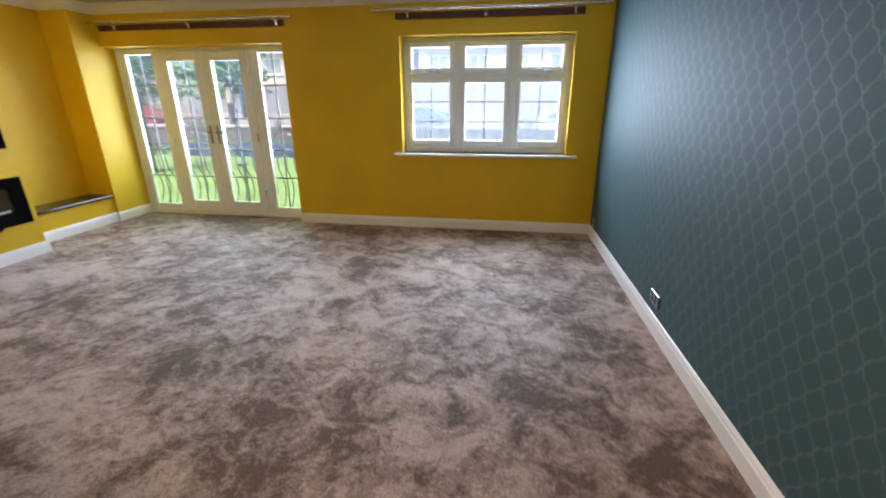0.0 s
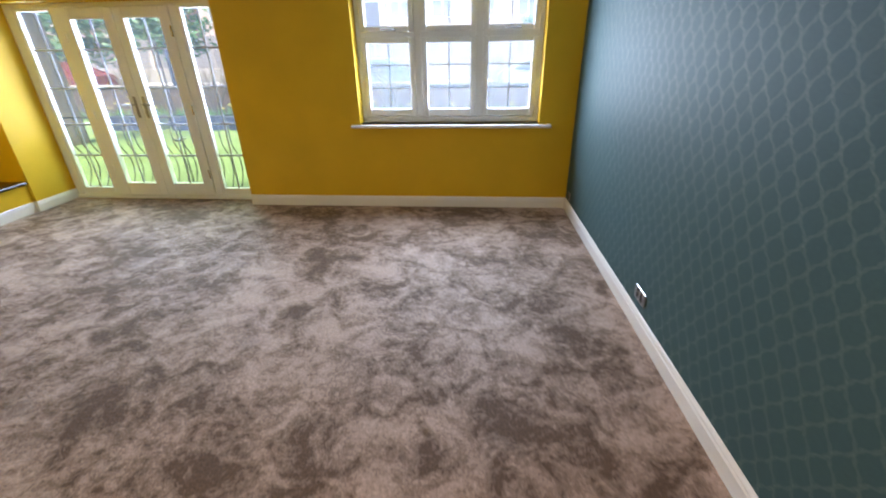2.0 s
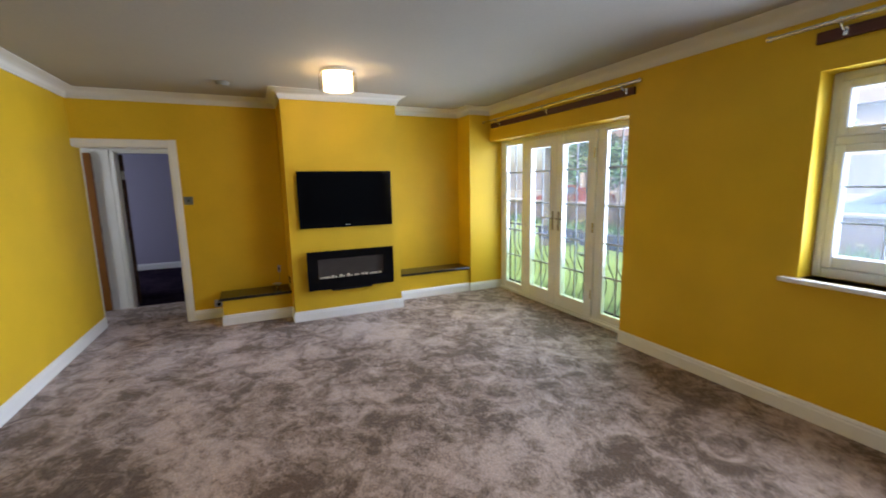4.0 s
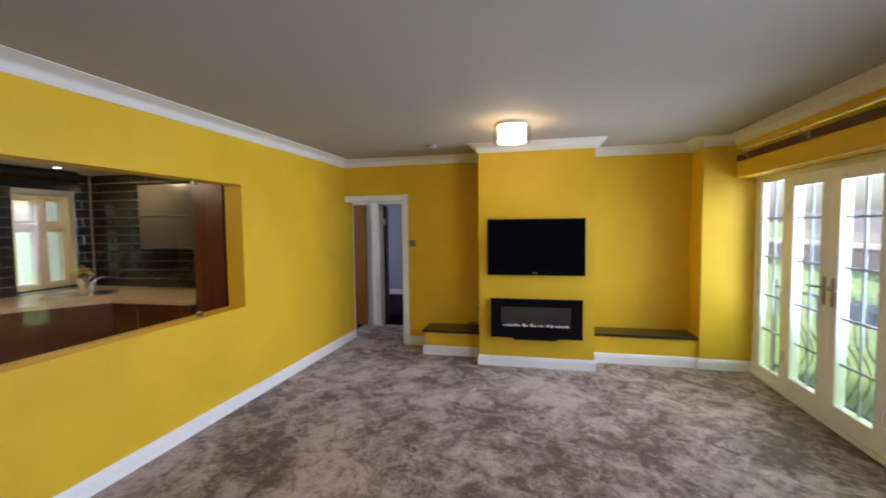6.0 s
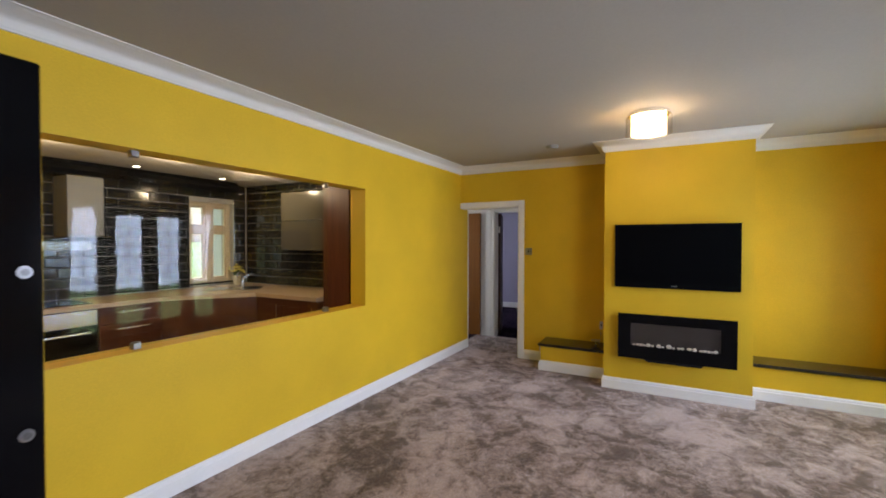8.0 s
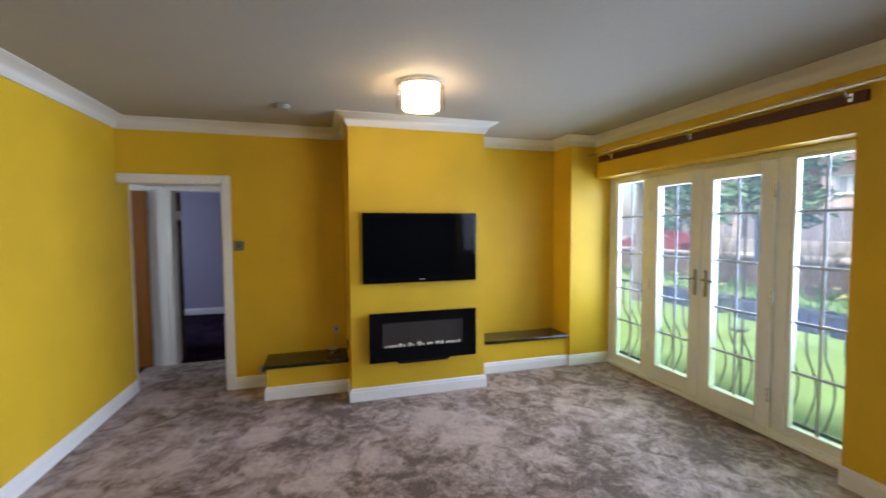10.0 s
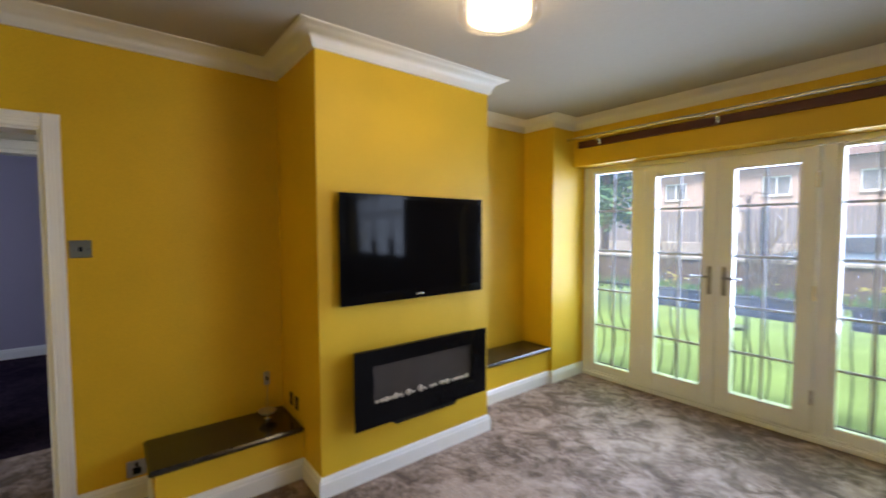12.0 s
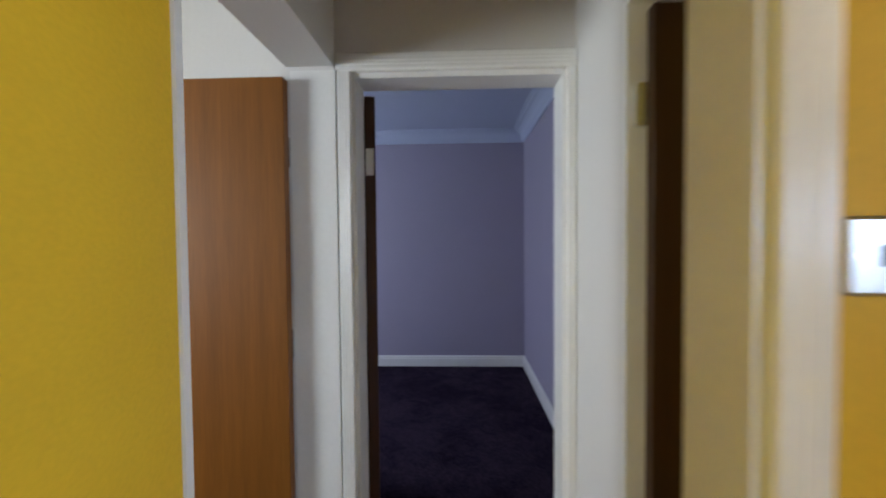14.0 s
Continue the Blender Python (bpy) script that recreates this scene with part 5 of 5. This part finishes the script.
def house(x0, x1, y0, material, label):
    t = thing("house", (x0 + x1) / 2, y0, GZ, label, "house", "houses across the road")
    y1, zt = y0 + 8, 5.6
    wins = []
    w = (x1 - x0) / 4
    for k in range(4):
        cx = x0 + w * (k + 0.5)
        wins += [(cx - 0.75, cx + 0.75, 0.7 + 2.75 * f, 1.95 + 2.75 * f) for f in (0, 1) if not (k == 1 and f == 0)]
    door = (x0 + w * 1.5 - 0.5, x0 + w * 1.5 + 0.5, GZ, 1.9)
    part("wall", wall_grid([x0, x1], [GZ, zt], y0, y0 + 0.3, wins + [door], lambda u, d, z: (u, d, z)), material, t)
    part("wall", boxes((x0, x0 + 0.3, y0 + 0.3, y1, GZ, zt), (x1 - 0.3, x1, y0 + 0.3, y1, GZ, zt), (x0 + 0.3, x1 - 0.3, y1 - 0.3, y1, GZ, zt)), material, t)
    for a, b, c, d in wins:
        wd_ = part("window", ring(a, b, c, d, 0.09, y0 + 0.08, y0 + 0.16), UPVC, t)
        part("mullion", boxes(((a + b) / 2 - 0.04, (a + b) / 2 + 0.04, y0 + 0.085, y0 + 0.155, c + 0.09, d - 0.09)), UPVC, wd_)
        part("pane", boxes((a + 0.09, b - 0.09, y0 + 0.12, y0 + 0.13, c + 0.09, d - 0.09)), HPANE, wd_)
        part("sill", boxes((a - 0.06, b + 0.06, y0 - 0.06, y0 + 0.1, c - 0.08, c - 0.001)), PAVING, wd_)
    part("door", boxes((door[0], door[1], y0 + 0.1, y0 + 0.16, GZ, 1.9)), UPVC, t)
    rf = bmesh.new()
    ym = (y0 + y1) / 2
    a = [rf.verts.new((xx, yy, zz)) for xx in (x0 - 0.3, x1 + 0.3) for yy, zz in ((y0 - 0.45, zt - 0.1), (ym, zt + 3.0), (y1 + 0.45, zt - 0.1))]
    for f in ((0, 3, 4, 1), (1, 4, 5, 2), (0, 1, 2), (3, 5, 4), (0, 2, 5, 3)):
        rf.faces.new([a[i] for i in f])
    part("roof", rf, ROOF, t)
    part("chimney", boxes((x0 + 1.5, x0 + 2.4, ym - 0.4, ym + 0.4, zt + 2, zt + 4.2)), BRICK, t)


house(-34, -22, 34, PINK, "pinkish brick two-storey house with white windows")
house(-20.5, -8.5, 34, PINK, "pinkish brick two-storey house with white windows")
house(-7, 5, 34, PINK, "pinkish brick two-storey house with white windows")
house(6.5, 18.5, 34, BRICK, "red brick two-storey house with white windows")


CARGLASS = mat("car_window_glass", (0.1, 0.125, 0.15), 0.1, 0, 0.1, 3, 50)


def car(x, y, yaw, paint, label):
    t = thing("car", 0, 0, 0, label, "car", "parked cars")
    prof = [(-2.05, 0.32), (-2.1, 0.62), (-1.95, 0.86), (-1.2, 0.94), (-0.55, 1.4), (0.75, 1.44), (1.55, 1.02), (2.0, 0.92), (2.08, 0.5), (2.0, 0.3)]
    bm = bmesh.new()
    L = [bm.verts.new((px, -0.82, pz)) for px, pz in prof]
    Rr = [bm.verts.new((px, 0.82, pz)) for px, pz in prof]
    bm.faces.new(L), bm.faces.new(Rr[::-1])
    for k in range(len(prof)):
        bm.faces.new((L[k], L[(k + 1) % len(prof)], Rr[(k + 1) % len(prof)], Rr[k]))
    for v in bm.verts:
        if v.co.z > 1.2:
            v.co.y *= 0.78
    bmesh.ops.bevel(bm, geom=bm.edges[:], offset=0.06, segments=2, affect="EDGES")
    part("body", bm, paint, t, soft=50)
    for s in (-1, 1):
        sw = bmesh.new()
        q = [(-1.05, 0.95), (-0.5, 1.33), (0.7, 1.36), (1.35, 1.03)]
        sw.faces.new([sw.verts.new((px, s * (0.835 if pz < 1.1 else 0.69), pz)) for px, pz in q])
        bmesh.ops.solidify(sw, geom=sw.faces[:], thickness=0.02)
        part("side_window", sw, CARGLASS, t)
    for px in (-1.3, 1.32):
        for s in (-1, 1):
            wl = part("wheel", cyl(px, s * 0.8 - 0.1, 0.31, 0.31, 0.2, "y", 24, bevel=0.03), MATTBLACK, t, soft=40)
            part("rim", cyl(px, s * 0.8 + (0.1 if s > 0 else -0.115), 0.31, 0.2, 0.015, "y", 16), CHROME, wl)
    for s in (-0.6, 0.6):
        part("headlight", boxes((-2.1, -2.03, s - 0.16, s + 0.16, 0.62, 0.76), bevel=0.01), CHROME, t)
    t.matrix_basis = pose(x, y, GZ + 0.09, 0, 0, yaw)


car(-3.9, 16.6, 4, mat("silver_blue_paint", (0.2, 0.27, 0.33), 0.25, 0.4, 0.05, 3, 80), "blue-grey hatchback parked beyond the wall")
car(2.6, 16.4, 178, mat("silver_paint", (0.5, 0.53, 0.56), 0.25, 0.4, 0.05, 3, 80), "silver hatchback parked beyond the wall")
car(-16.5, 16.8, 2, mat("dark_red_paint", (0.2, 0.03, 0.03), 0.25, 0.2, 0.05, 3, 80), "dark red hatchback parked beyond the wall")


# ---- tiles, last of all ----
def metro(w, h, t, b=0.008):
    """One bevelled tile, lying in the xz plane and facing +y."""
    me = bpy.data.meshes.new("tile")
    x, z = w / 2, h / 2
    vs = [(-x, 0, -z), (x, 0, -z), (x, 0, z), (-x, 0, z), (-x, t * 0.5, -z), (x, t * 0.5, -z), (x, t * 0.5, z), (-x, t * 0.5, z),
          (-x + b, t, -z + b), (x - b, t, -z + b), (x - b, t, z - b), (-x + b, t, z - b)]
    fs = [(8, 11, 10, 9)]
    for a, c in ((0, 4), (4, 8)):
        for k in range(4):
            fs.append((a + k, c + k, c + (k + 1) % 4, a + (k + 1) % 4))
    me.from_pydata(vs, [], fs)
    me.materials.append(BLACKTILE)
    return me


TW, TH = 0.2, 0.1


CUT = {}


def cut_tile(w):
    """A tile cut to a width in millimetres; alike tiles share one mesh."""
    if w not in CUT:
        CUT[w] = metro(w / 1000 - 0.004, TH - 0.004, 0.009)
    return CUT[w]


for r in range(13):
    z = 0.905 + TH * (r + 0.5)
    if z > KC - 0.03:
        continue
    south = [(KW + 0.011, KWIN[0] - 0.002), (KWIN[1] + 0.002, KE)] if z < KWIN[3] + 0.03 else [(KW + 0.011, KE)]
    for wall, spans in ((kwest, [(KS + 0.011, -0.45)]), (ksouth, south)):
        for a0, a1 in spans:
            a = (KS if wall is kwest else KW) + 0.011 - (TW / 2 if r % 2 else 0)
            while a < a1:
                lo, hi = max(a, a0), min(a + TW, a1)
                a += TW
                if hi - lo < 0.03:
                    continue
                ob = new("tile", cut_tile(round(1000 * (hi - lo))))
                ob.parent = wall
                c = (lo + hi) / 2
                ob.matrix_basis = pose(c, KS, z) if wall is ksouth else pose(KW, c, z, 0, 0, -90)
mos = bmesh.new()
for k in range(60):
    for j in range(4):
        x = -2.0 + 0.021 * k
        box(mos, x, x + 0.019, KS + 0.0095, KS + 0.0125, 1.372 + 0.021 * j, 1.391 + 0.021 * j)
MOSAIC = mat("mirror_mosaic", (0.16, 0.16, 0.145), 0.25, 0.9, 0.5, 45, 90)
tagged(part("mosaic_band", mos, MOSAIC, ksouth, "band of silver mirror mosaic"), kind="stuff")
ft = bpy.data.meshes.new("tile")
ft.from_pydata([(-0.218, -0.218, -0.005), (0.218, -0.218, -0.005), (0.218, 0.218, -0.005), (-0.218, 0.218, -0.005), (-0.216, -0.216, 0), (0.216, -0.216, 0), (0.216, 0.216, 0), (-0.216, 0.216, 0)], [],
               [(4, 5, 6, 7), (0, 1, 5, 4), (1, 2, 6, 5), (2, 3, 7, 6), (3, 0, 4, 7)])
ft.materials.append(TILEFLOOR)
kfloor = bpy.data.objects["floor_kitchen"]
for i in range(7):
    for j in range(6):
        x, y = ENDX - 0.22 - 0.44 * i, -0.3 - 0.44 * j
        if x < KX or y < KF - 0.25:
            continue
        ob = new("tile", ft)
        ob.parent = kfloor
        ob.location = (x, y, -0.0005)
